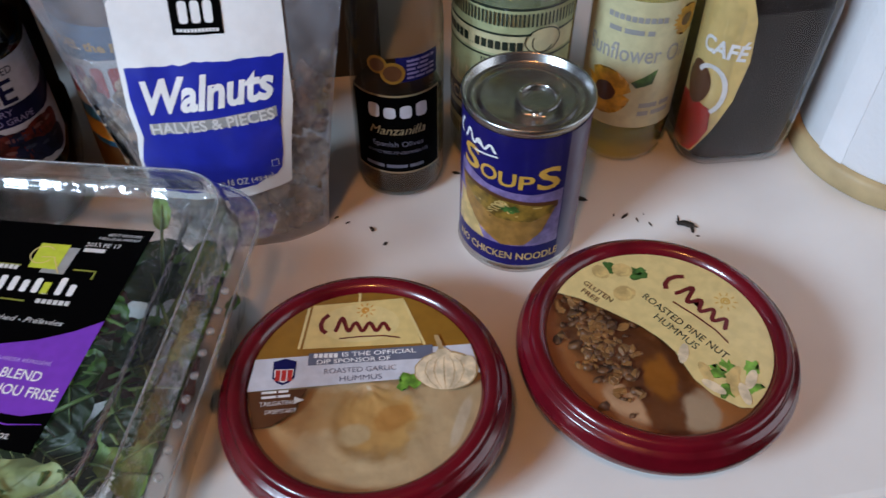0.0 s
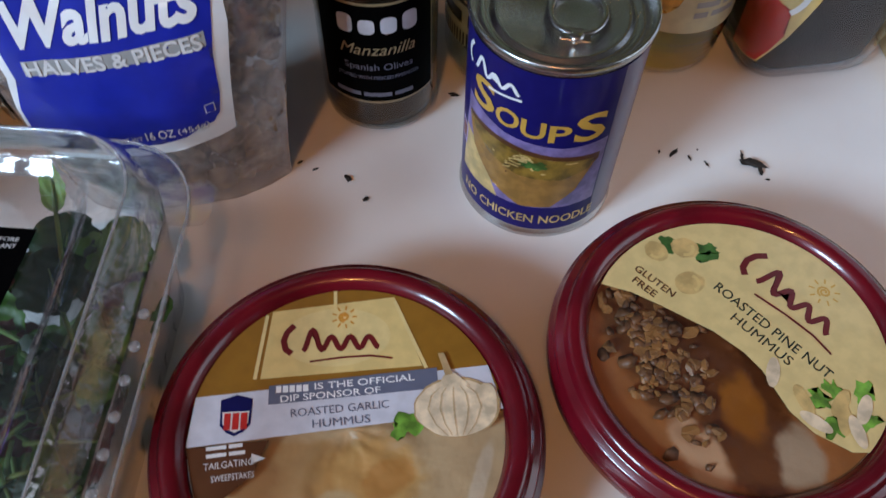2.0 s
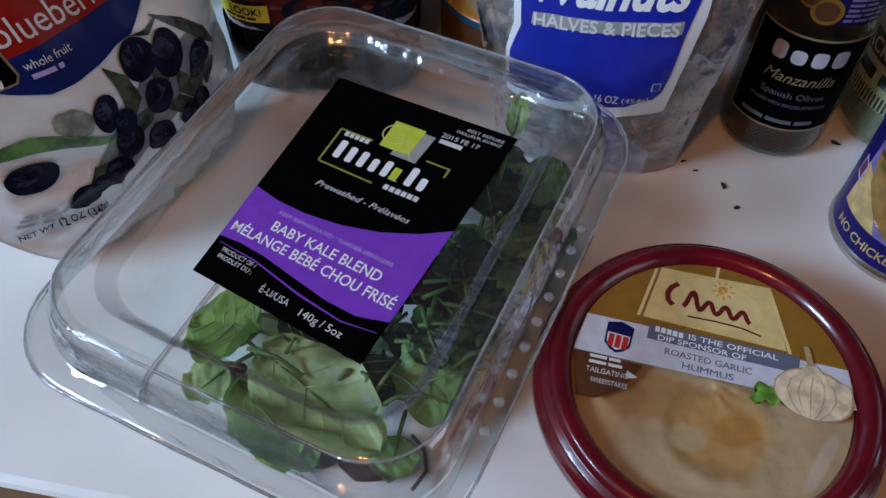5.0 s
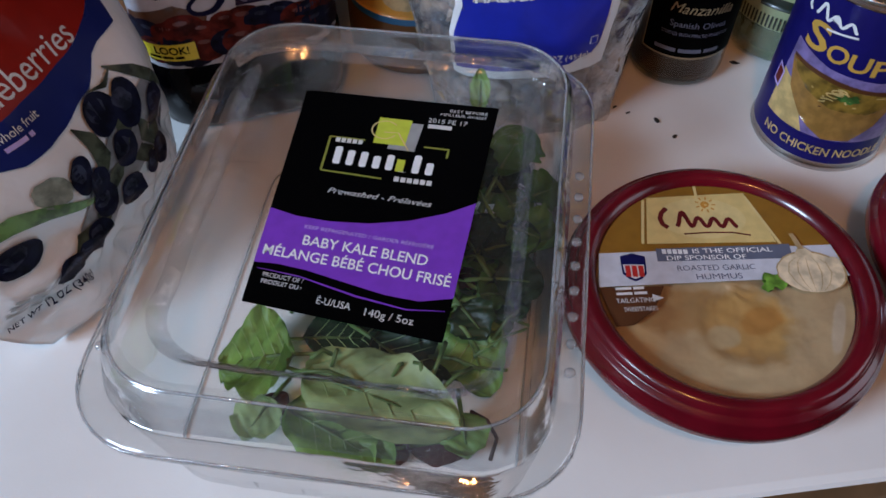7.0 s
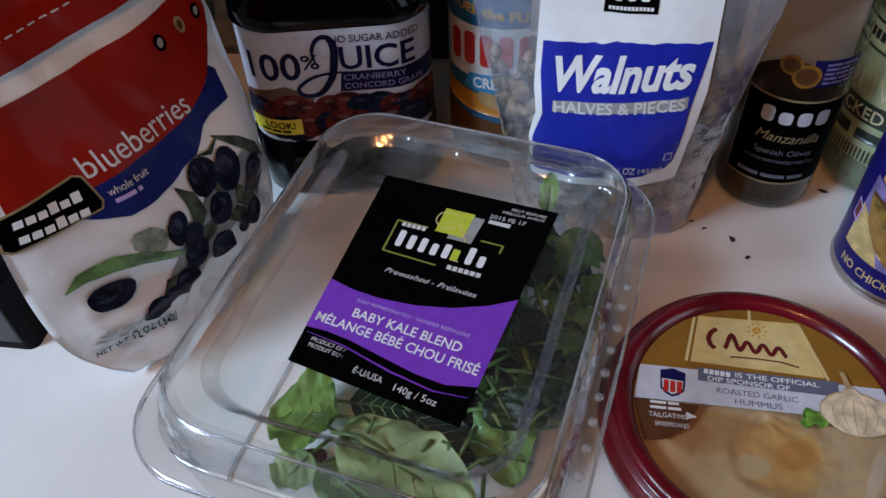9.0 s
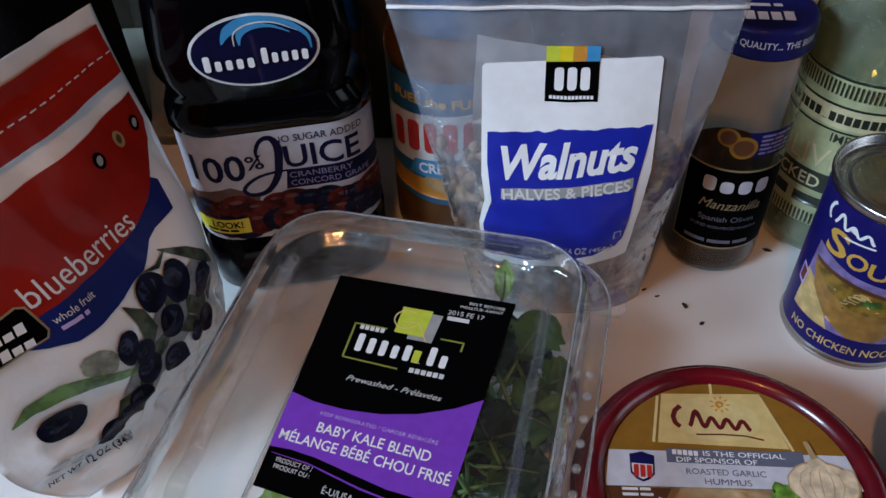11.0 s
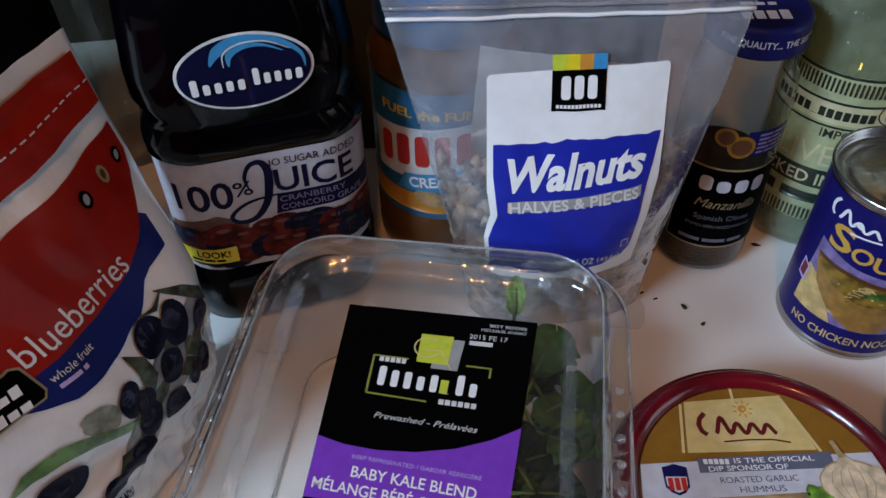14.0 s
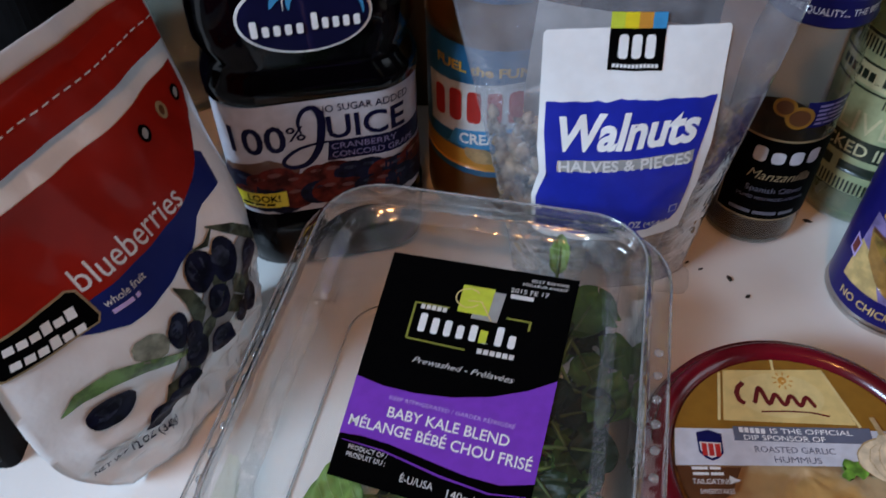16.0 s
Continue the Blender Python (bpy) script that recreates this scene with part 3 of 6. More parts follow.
for line in ([(-0.031, 0.048), (-0.0345, 0.021)], [(0.019, 0.0515), (0.0300, 0.022)], [(-0.0045, 0.0575), (-0.0045, 0.0495)]):
    lay("yard_line", flat(stroke(line, 0.0014)), "cream", goldp, FILM, 0.0003)
lay("brand_mark", script_mark(-0.0262, 0.0285, 0.0435, 0.0125), "maroonink", goldp, FILM, 0.0004)
lay("sun_mark", sun_sign(-0.001, 0.0455, 0.0033, 1), "orange", goldp, FILM, 0.00035)
lay("corner_panel", flat(clip_disc([(-0.0577, -0.0045), (-0.028, -0.003), (-0.034, -0.016), (-0.044, -0.024), (-0.058, -0.028)])), "brown", tub_a, FILM, 0.0001, label="brown printed corner")
lay("fine_print", merge(bars(-0.0500, -0.0085, 0.014, 0.0042, 2, 0.9, 5, 4), words("TAILGATING", -0.0505, -0.0128, 0.0026, 0.0175, 0.0, 0, 4), words("SWEEPSTAKES", -0.0475, -0.0172, 0.0024, 0.0150, 0.0, 0, 4), flat([(-0.034, -0.0075), (-0.029, -0.0095), (-0.034, -0.0115)])), "offwhite", tub_a, FILM, 0.0002)
rib = lay("ribbon", flat(clip_disc([(-0.0577, -0.0042), (0.0577, 0.004), (0.0577, 0.0235), (-0.0577, 0.0155)])), "silver", tub_a, FILM, 0.0003, label="silver printed ribbon")
lay("ribbon_band", flat([(-0.029, 0.0105), (0.034, 0.0135), (0.034, 0.0218), (-0.029, 0.018)]), "slate", rib, FILM, 0.0004)
lay("lettering", merge(words("IS THE OFFICIAL", -0.012, 0.0155, 0.0027, 0.0375, 0.01, 0, 2.5), words("DIP SPONSOR OF", -0.0245, 0.0112, 0.0027, 0.037, 0.01, 0, 2.5),
                       mark(-0.0265, 0.0150, 0.0125, 0.0027, (1, 1, 1, 1, 1))), "white", rib, FILM, 0.0005)
lay("lettering", merge(words("ROASTED GARLIC", -0.0205, 0.0052, 0.0032, 0.036, 0.0, 0, 2.5), words("HUMMUS", -0.0125, 0.0006, 0.0032, 0.021, 0.0, 0, 2.5)), "slate", rib, FILM, 0.0005)
shield = lambda k, dy=0.0: [(-0.0405 + x * k, 0.0073 + dy + y * k) for x, y in ((-0.0058, 0.006), (-0.003, 0.0068), (0, 0.0078), (0.003, 0.0068), (0.0058, 0.006), (0.0055, -0.004), (0.003, -0.0068), (0, -0.0082), (-0.003, -0.0068), (-0.0055, -0.004))]
lay("crest", flat(shield(1.0)), "navy", rib, FILM, 0.0005, label="small navy and red crest")
lay("crest_field", flat([(x, min(y, 0.0085)) for x, y in shield(0.84)]), "offwhite", rib, FILM, 0.0006)
lay("crest_stripe", mark(-0.0448, 0.0015, 0.009, 0.0064, (1, 1, 1)), "red", rib, FILM, 0.0007)
lay("herb", flat(oval(0.0225, 0.0005, 0.005, 0.0045, 20, 20, 0.7, 4), oval(0.019, -0.0025, 0.003, 0.003, 14, 0, 0.7, 5)), "herbink", rib, FILM, 0.00055)
gb = lay("garlic_picture", flat(bulb_loops(0.0405, 0.0055, 0.0160, 0.0118)), "garlicdark", rib, FILM, 0.0007, label="printed garlic bulb")
lay("garlic_clove", flat(oval(0.0402, 0.0052, 0.0152, 0.0112, 32, 0, 0.03)), "clove", gb, FILM, 0.0008)
lay("garlic_clove", flat(oval(0.0500, 0.0058, 0.0048, 0.0088, 24, -20)), "garlic", gb, FILM, 0.00083)
for q, dx in enumerate((-0.0105, -0.0060, -0.0010, 0.0045, 0.0092)):
    lay("garlic_crease", flat(stroke([(0.0400 + 0.25 * dx, 0.0155), (0.0402 + 0.85 * dx, 0.0105), (0.0402 + dx, 0.0050), (0.0402 + 0.75 * dx, -0.0010), (0.0402 + 0.35 * dx, -0.0055)], [0.0002, 0.0004, 0.0006, 0.0004, 0.0002])), "garlicline", gb, FILM, 0.0009 + 0.00002 * q)
lay("garlic_neck", flat([(0.0335, 0.0130), (0.0460, 0.0135), (0.0405, 0.0190), (0.0365, 0.0185)]), "garlic", gb, FILM, 0.00105)
lay("garlic_stem", flat([(0.0347, 0.0272), (0.0370, 0.0275), (0.0398, 0.0185), (0.0370, 0.0180)]), "garlicdark", gb, FILM, 0.0012)

# roasted pine nut
tub_b = hummus_tub(pose(0.1646, 0.3350, 0, 0, 0, -48), "round hummus tub with maroon lid and yellow pine nut print")
hummus_surface(9, "hummus_pine", tub_b, 0.0006)


def nut_bits(n, cx, cy, sx, sy, turn, size, seed):
    bm, r = bmesh.new(), random.Random(seed)
    for _ in range(n):
        a, b = r.gauss(0, 0.5) * sx, r.gauss(0, 0.5) * sy
        c, s = math.cos(radians(turn)), math.sin(radians(turn))
        k = size * (0.6 + 0.8 * r.random())
        x, y = cx + c * a - s * b, cy + s * a + c * b
        if math.hypot(x, y) > 0.055:
            continue
        made = bmesh.ops.create_icosphere(bm, subdivisions=1, radius=1.0, matrix=Matrix.Translation((x, y, 0.0366)) @ Euler((r.random() * 0.4, r.random() * 0.4, r.random() * 6)).to_matrix().to_4x4() @ Matrix.Diagonal((k * 1.5, k, 0.0009, 1)))
        for v in made["verts"]:
            v.co += Vector((r.random() - 0.5, r.random() - 0.5, 0.4 * (r.random() - 0.5))) * k * 0.9
    return bm


tagged(part("toasted_bits", nut_bits(90, -0.024, -0.022, 0.044, 0.016, -22, 0.0021, 2), "nut_brown", tub_b, "", True), kind="stuff")
tagged(part("nut_bits", nut_bits(120, -0.024, -0.022, 0.040, 0.014, -22, 0.0019, 7), "nut_tan", tub_b), kind="stuff")
edge = [(-0.0545, -0.0185), (-0.044, -0.0125), (-0.0323, -0.0085), (-0.0103, -0.0021), (0.003, -0.0008), (0.0122, -0.0018), (0.0288, -0.0080), (0.040, -0.0085), (0.0534, -0.0045), (0.0575, 0.0)]
yel = lay("printed_panel", flat(arc(0, 0, 0.0577, 0, 198, 50)[:-1] + edge[:-1]), "cream", tub_b, FILM, 0.0002, label="pale yellow printed crescent")
lay("brand_mark", script_mark(-0.0235, 0.0255, 0.050, 0.0150), "maroonink", yel, FILM, 0.0004)
lay("sun_mark", sun_sign(0.009, 0.0455, 0.0042, 1), "gold", yel, FILM, 0.0003)
lay("lettering", merge(words("ROASTED PINE NUT", -0.0225, 0.0135, 0.0044, 0.054, 0.004), words("HUMMUS", -0.0095, 0.0070, 0.0044, 0.0275)), "dkgreen", yel, FILM, 0.0004)
lay("lettering", merge(words("GLUTEN", -0.0500, -0.0035, 0.0033, 0.019, 0.012, 0, 4), words("FREE", -0.0470, -0.0085, 0.0033, 0.011, 0.012, 0, 4)), "brown", yel, FILM, 0.0004)
for k, (x, y, rr) in enumerate(((-0.0495, 0.0105, 0.0052), (-0.0425, 0.0205, 0.0058), (-0.0305, 0.0085, 0.0062))):
    lay("chickpea_picture", flat(oval(x, y, rr, rr * 0.85, 24, 30 * k, 0.1, k)), "noodle", yel, FILM, 0.00035)
    lay("chickpea_shade", flat(stroke(arc(x, y, rr * 0.6, -100 + 40 * k, 30 + 40 * k), 0.0014)), "palegold", yel, FILM, 0.0004)
for k, (x, y) in enumerate(((-0.0485, 0.0170), (-0.036, 0.0270), (-0.0335, 0.0240))):
    lay("herb", flat(oval(x, y, 0.0045, 0.003, 18, 40 * k, 0.8, k + 2)), "leafink", yel, FILM, 0.0003)
for k, (x, y, a) in enumerate(((0.0155, 0.0005, -60), (0.030, -0.0005, -25), (0.038, -0.0045, 10), (0.0445, 0.004, -55), (0.0475, 0.013, -70), (0.0400, 0.0085, -80), (0.0505, 0.0035, -35))):
    lay("pine_nut_picture", flat(oval(x, y, 0.0065, 0.0026, 24, a)), "noodle" if k % 2 else "clove", yel, FILM, 0.0005 + 0.00003 * k)
for k, (x, y) in enumerate(((0.034, 0.004), (0.044, -0.001), (0.044, 0.018), (0.036, 0.011), (0.051, 0.010))):
    lay("herb", flat(oval(x, y, 0.005, 0.0034, 18, 60 * k, 0.9, k + 9)), "herbink", yel, FILM, 0.00045)


# ---- soup can ----
def soup_can():
    R, H = 0.0362, 0.105
    ob = thing("soup_can", pose(0.0975, 0.4485, 0, 0, 0, -12) @ Matrix.Diagonal((1.012, 1.012, 1.06, 1)), "unopened soup can with dark blue label and ring pull", "can")
    part("can_body", lathe([(0, 0.003), (0.032, 0.003), (0.0335, 0.0), (0.0362, 0.0003), (0.0370, 0.0018), (0.0366, 0.0036), (0.0358, 0.0048), (R - 0.0003, 0.0060), (R - 0.0003, H - 0.0055), (0.0360, H - 0.0042), (0.0370, H - 0.0034), (0.0374, H - 0.0018), (0.0372, H - 0.0004),
                            (0.0364, H), (0.0354, H - 0.0006), (0.0350, H - 0.0050), (0.0338, H - 0.0058), (0.0325, H - 0.0048), (0.0308, H - 0.0048), (0.0298, H - 0.0062), (0.0280, H - 0.0062), (0.0270, H - 0.0050), (0.0255, H - 0.0050), (0.0245, H - 0.0058), (0, H - 0.0058)], 96), "steel", ob, "bare tin with stepped rings in the top", True)
    cyl0 = on_cylinder(R)
    cyl = lambda u, v, lift: cyl0(-0.0018 + 1.37 * u, v, lift)
    lab = lay("label", flat(rect(-math.pi * R + 0.0001, 0.0062, math.pi * R, H - 0.0058)), "canblue", ob, cyl0, 0.0, 0.003, "dark blue paper label")
    lay("side_panel", flat(rect(0.031, 0.0064, 0.078, H - 0.006)), "canviolet", lab, cyl0, 0.0001, 0.003)
    lay("lower_band", flat(rect(-0.031, 0.0064, 0.0235, 0.0225)), "canblue", lab, cyl, 0.00015, 0.003)
    lay("picture_ground", flat([(-0.0285, 0.0225), (0.0235, 0.0225), (0.0235, 0.062), (0.009, 0.0615), (-0.010, 0.0640), (-0.0265, 0.070)]), "dusk", lab, cyl, 0.0002, 0.003)
    lay("picture_cloth", flat([(-0.0285, 0.0225), (-0.010, 0.0225), (-0.018, 0.045), (-0.0275, 0.050)]), "noodle", lab, cyl, 0.00025, 0.003)
    lay("bowl_rim", flat([(-0.0255, 0.0615), (-0.010, 0.0600), (0.008, 0.0565), (0.0215, 0.0545), (0.0215, 0.0500), (0.010, 0.0400), (-0.008, 0.0410), (-0.020, 0.0480)]), "brown", lab, cyl, 0.0003, 0.003)
    lay("bowl", flat([(-0.0255, 0.0600), (-0.0215, 0.0440), (-0.0120, 0.0300), (-0.002, 0.0225), (0.008, 0.0235), (0.0150, 0.0330), (0.0205, 0.0500), (0.012, 0.0420), (-0.004, 0.0420)]), "bowlink", lab, cyl, 0.00035, 0.003)
    lay("soup", flat([(-0.0235, 0.0590), (-0.010, 0.0575), (0.006, 0.0545), (0.0195, 0.0520), (0.0185, 0.0465), (0.010, 0.0418), (-0.004, 0.0422), (-0.015, 0.0480), (-0.0215, 0.0540)]), "soup", lab, cyl, 0.0004, 0.003)
    r = random.Random(4)
    lay("noodles", flat(*[stroke(arc(-0.012 + 0.027 * r.random(), 0.0455 + 0.009 * r.random(), 0.002 + 0.002 * r.random(), 360 * r.random(), 360 * r.random() + 150, 8, 0.0012), 0.0007) for _ in range(14)]), "noodle", lab, cyl, 0.00045, 0.003)
    lay("parsley", flat(oval(0.001, 0.0505, 0.004, 0.0025, 22, 10, 0.9, 3)), "leafink", lab, cyl, 0.0005)
    lay("lettering", merge(words("S", -0.0235, 0.0695, 0.0150, 0.0095, 0.02), words("O", -0.0135, 0.0680, 0.0095, 0.0080, 0.02), words("U", -0.0050, 0.0665, 0.0095, 0.0075, 0.02), words("P", 0.0035, 0.0655, 0.0095, 0.0065, 0.02), words("S", 0.0110, 0.0650, 0.0150, 0.0100, 0.02)), "gold", lab, cyl, 0.0004, 0.003)
    lay("brand_mark", merge(flourish(-0.0290, 0.0835, 0.0230, 0.0120, 3, 0.0015, 0.40), flat(stroke([(-0.017, 0.0822), (-0.0055, 0.0842)], 0.0011))), "white", lab, cyl, 0.0004, 0.003)
    lay("lettering", words("NO CHICKEN NOODLE", -0.0255, 0.0115, 0.0055, 0.050, 0.015), "noodle", lab, cyl, 0.0004, 0.003)
    lay("seal", flat([(-0.0315, 0.0380), (-0.0270, 0.0360), (-0.0265, 0.0470), (-0.0310, 0.0500)]), "lilac", lab, cyl, 0.0003, 0.003)
    lay("seal_centre", flat([(-0.0309, 0.0395), (-0.0277, 0.0380), (-0.0272, 0.0462), (-0.0304, 0.0482)]), "maroonink", lab, cyl, 0.0004, 0.003)
    tab = thing_tab(ob, H - 0.0052)
    return ob


def thing_tab(parent, z):
    def ring(cx, cy, rx, ry, w, h, n=28):
        bm = bmesh.new()
        a = [[bm.verts.new((cx + (rx + dx) * math.cos(2 * math.pi * i / n), cy + (ry + dx) * math.sin(2 * math.pi * i / n), z + dz)) for i in range(n)] for dx, dz in ((w, h), (w * 0.4, h * 2.2), (-w * 0.4, h * 2.2), (-w, h), (0, 0.3 * h))]
        for p, q in zip(a, a[1:] + a[:1]):
            for i in range(n):
                bm.faces.new((p[i], p[(i + 1) % n], q[(i + 1) % n], q[i]))
        bmesh.ops.recalc_face_normals(bm, faces=bm.faces)
        return bm
    tab = part("pull_tab", ring(0.0060, -0.0010, 0.0108, 0.0125, 0.0018, 0.0009), "steel", parent, "steel ring pull", True)
    part("tab_tongue", box(0.0005, -0.0175, z + 0.0004, 0.0125, -0.0105, z + 0.0016, 0.0005), "steel", tab)
    part("rivet", lathe([(0.0032, z), (0.0030, z + 0.0016), (0.0018, z + 0.0022), (0, z + 0.0022)], 20), "steel", tab, "", True).location = (0.0068, -0.0145, 0)
    return tab


soup_can()


# ---- salad clamshell ----
CLAM = pose(-0.1460, 0.3010, 0, 0, 0, -4)
HEAP = pose(-0.1455, 0.3065, 0, 0, 0, -4)  # the heap of leaves in the tray
CW, CL = 0.0942, 0.1150  # half width and half length of the flange


def clamshell():
    ob = thing("salad_clamshell", CLAM, "clear plastic salad clamshell with black and purple label", "salad box")

    def rr(inset, c, z):
        loop, pts = rounded(CW - inset, CL - inset, c), []
        for i, (x, y) in enumerate(loop):
            pts.append((x, y))
            if i % 9 == 8:
                x1, y1 = loop[(i + 1) % len(loop)]
                pts += [(x + (x1 - x) * q / 16, y + (y1 - y) * q / 16) for q in range(1, 16)]
        return pts, z

    def uneven(bm, amount):
        for v in bm.verts:
            d = noise.noise_vector(v.co * 55) * amount + noise.noise_vector(v.co * 170) * amount * 0.35
            v.co += Vector((d.x, d.y, 0.5 * d.z))
        return bm
    tray = loft([rr(0.024, 0.020, 0.002), rr(0.022, 0.022, 0.0), rr(0.019, 0.024, 0.001), rr(0.0165, 0.026, 0.006), rr(0.013, 0.028, 0.035), rr(0.0095, 0.030, 0.066), rr(0.009, 0.030, 0.0695), rr(0.002, 0.034, 0.0700), rr(0.0, 0.035, 0.0690), rr(0.0, 0.035, 0.0675)], True, False)
    part("tray", uneven(tray, 0.0009), "clam", ob, "clear plastic tray", True).visible_shadow = False
    lid = loft([rr(-0.0005, 0.035, 0.0690), rr(0.0, 0.035, 0.0712), rr(0.0015, 0.034, 0.0722), rr(0.0085, 0.030, 0.0722), rr(0.0095, 0.030, 0.0735), rr(0.0120, 0.030, 0.0880), rr(0.0132, 0.030, 0.0914), rr(0.0152, 0.029, 0.0928), rr(0.0185, 0.027, 0.0930), rr(0.0240, 0.025, 0.0922), rr(0.0275, 0.024, 0.0908), rr(0.0300, 0.023, 0.0872), rr(0.0320, 0.022, 0.0858), rr(0.0350, 0.021, 0.0856)], False, True)
    lid_ob = part("lid", uneven(lid, 0.0008), "clam", ob, "clear ridged lid", True)
    lid_ob.visible_shadow = False
    ridge = part("lid_bead", loft([rr(0.0152, 0.029, 0.0929), rr(0.0160, 0.0285, 0.0935), rr(0.0174, 0.028, 0.0935), rr(0.0182, 0.0275, 0.0931)], False, False), "clam", lid_ob, "", True)
    # thin tubes whose whitish colour draws the highlights along the folds
    for name_, inset, c, z, rad, par in (("rim_edge", 0.0, 0.035, 0.0710, 0.0006, ob), ("lid_crease", 0.0148, 0.0290, 0.0930, 0.0007, lid_ob), ("base_fold", 0.0195, 0.024, 0.0012, 0.0006, ob)):
        loop = rounded(CW - inset, CL - inset, c)
        part(name_, tube([(x, y, z) for x, y in loop + loop[:1]], rad, 6), "clam_edge", par, "", True)
    part("panel_step", uneven(loft([rr(0.0262, 0.0245, 0.0919), rr(0.0280, 0.0238, 0.0906), rr(0.0300, 0.0230, 0.0876), rr(0.0318, 0.0222, 0.0864)], False, False), 0.0008), "clam_soft", lid_ob, "milky fold round the label panel", True)
    part("lid_shoulder", uneven(loft([rr(0.0090, 0.030, 0.0735), rr(0.0116, 0.030, 0.0882), rr(0.0128, 0.030, 0.0918), rr(0.0150, 0.029, 0.0933)], False, False), 0.0008), "clam_soft", lid_ob, "", True)
    nub = bmesh.new()
    bmesh.ops.create_icosphere(nub, subdivisions=2, radius=0.0022)
    for v in nub.verts:
        v.co.z *= 0.7
    first = part("nub", nub, "clam_edge", lid_ob, "", True)
    first.location = (-CW + 0.005, -0.075, 0.0722)
    for i in range(1, 13):
        for side in (-1, 1):
            if side > 0 and i > 9:
                continue
            o = new("nub", first.data)
            o.parent = lid_ob
            o.location = (side * (CW - 0.005), -0.075 + 0.0125 * i, 0.0722)
    # opening tab at a back corner
    part("tab", loft([(rounded(0.014, 0.010, 0.006), 0.0690), (rounded(0.014, 0.010, 0.006), 0.0700)]), "clam", ob, "clear opening tab").location = (CW - 0.006, CL - 0.028, 0)
    # the label is a tapered sheet on the lid
    inv = CLAM.inverted()
    c = [inv @ Vector(p) for p in ((-0.1860, 0.2468, 0.0860), (-0.1091, 0.2335, 0.0860), (-0.0919, 0.3581, 0.0860), (-0.1810, 0.3650, 0.0860))]

    def f(u, v, lift):
        p = c[0] * (1 - u) * (1 - v) + c[1] * u * (1 - v) + c[2] * u * v + c[3] * (1 - u) * v
        return p + Vector((0, 0, 0.0006 + lift))
    W, H = 0.083, 0.121
    g = lambda u, v, lift: f(u / W, v / H, lift)
    lab = lay("label", flat(rect(0, 0, W, H)), "blk", ob, g, 0.0, None, "black and purple paper label")
    top = [(0, 0.0475), (0.012, 0.0452), (0.026, 0.0450), (0.042, 0.0470), (0.058, 0.0515), (0.072, 0.0580), (W, 0.0655)]
    bot = [(W, 0.0190), (0.070, 0.0150), (0.056, 0.0150), (0.040, 0.0170), (0.022, 0.0195), (0.010, 0.0200), (0, 0.0190)]
    lay("purple_band", flat(top + bot), "purple", lab, g, 0.0001, None, "purple band")
    lay("swoosh", flat(stroke([(0.002, 0.0165), (0.020, 0.0160), (0.045, 0.0120), (0.066, 0.0105), (0.081, 0.0130)], [0.0002, 0.0006, 0.0009, 0.0006, 0.0002])), "purple", lab, g, 0.0001)
    lay("lettering", words("KEEP REFRIGERATED / GARDER RÉFRIGÉRÉ", 0.0165, 0.0395, 0.0019, 0.054), "lilac", lab, g, 0.0002)
    lay("lettering", merge(words("BABY KALE BLEND", 0.0175, 0.0313, 0.0050, 0.052, 0.012), words("MÉLANGE BÉBÉ CHOU FRISÉ", 0.0025, 0.0236, 0.0050, 0.078, 0.012)), "white", lab, g, 0.0002)
    lay("lettering", words("Prewashed - Prélavées", 0.0215, 0.0600, 0.0030, 0.044, 0.0, 0.35), "offwhite", lab, g, 0.0002)
    lay("lettering", merge(words("PRODUCT OF /", 0.0055, 0.0130, 0.0022, 0.017), words("PRODUIT DU :", 0.0055, 0.0098, 0.0022, 0.017), words("É-U/USA", 0.0300, 0.0055, 0.0032, 0.014), words("140g / 5oz", 0.0500, 0.0045, 0.0034, 0.020)), "offwhite", lab, g, 0.0002)
    lay("lettering", merge(words("BEST BEFORE", 0.0790, 0.1155, 0.0017, 0.016, 0, 0, 0, "RIGHT"), words("MEILLEUR AVANT", 0.0790, 0.1128, 0.0017, 0.0195, 0, 0, 0, "RIGHT"), words("2015 FE 17", 0.0715, 0.1078, 0.0027, 0.0165, 0, 0, 0, "RIGHT"), bars(0.0555, 0.1042, 0.016, 0.0024, 1)), "offwhite", lab, g, 0.0002)
    sq = lay("lime_square", flat([(0.0345, 0.0915), (0.0480, 0.0915), (0.0485, 0.1075), (0.0345, 0.1075)]), "lime", lab, g, 0.0003)
    lay("grey_square", flat([(0.0410, 0.0890), (0.0525, 0.0890), (0.0535, 0.1060), (0.0420, 0.1060)]), "greyink", lab, g, 0.0002)
    lay("lime_swirl", flat(stroke(arc(0.0380, 0.1000, 0.0055, 40, 330, 20), 0.0006), stroke([(0.0380, 0.0985), (0.0440, 0.0990), (0.0500, 0.0890)], 0.0006)), "cream", lab, g, 0.0004)
    for line in ([(0.0310, 0.0925), (0.0160, 0.0925)], [(0.0160, 0.0928), (0.0160, 0.0720)], [(0.0160, 0.0720), (0.0420, 0.0715)], [(0.0560, 0.0925), (0.0665, 0.0925)], [(0.0665, 0.0928), (0.0665, 0.0875)]):
        lay("frame_line", flat(stroke(line, 0.0009)), "limedark", lab, g, 0.0002)
    lay("brand_mark", blobs(0.0185, 0.0765, 0.0450, 0.0105, (1, 0.85, 0.85, 0.7, 0.85, 0.02, 1, 0.66), 0.55), "white", lab, g, 0.0003)
    lay("brand_mark", flat(rect(0.0466, 0.0765, 0.0500, 0.0835)), "lime", lab, g, 0.0003)
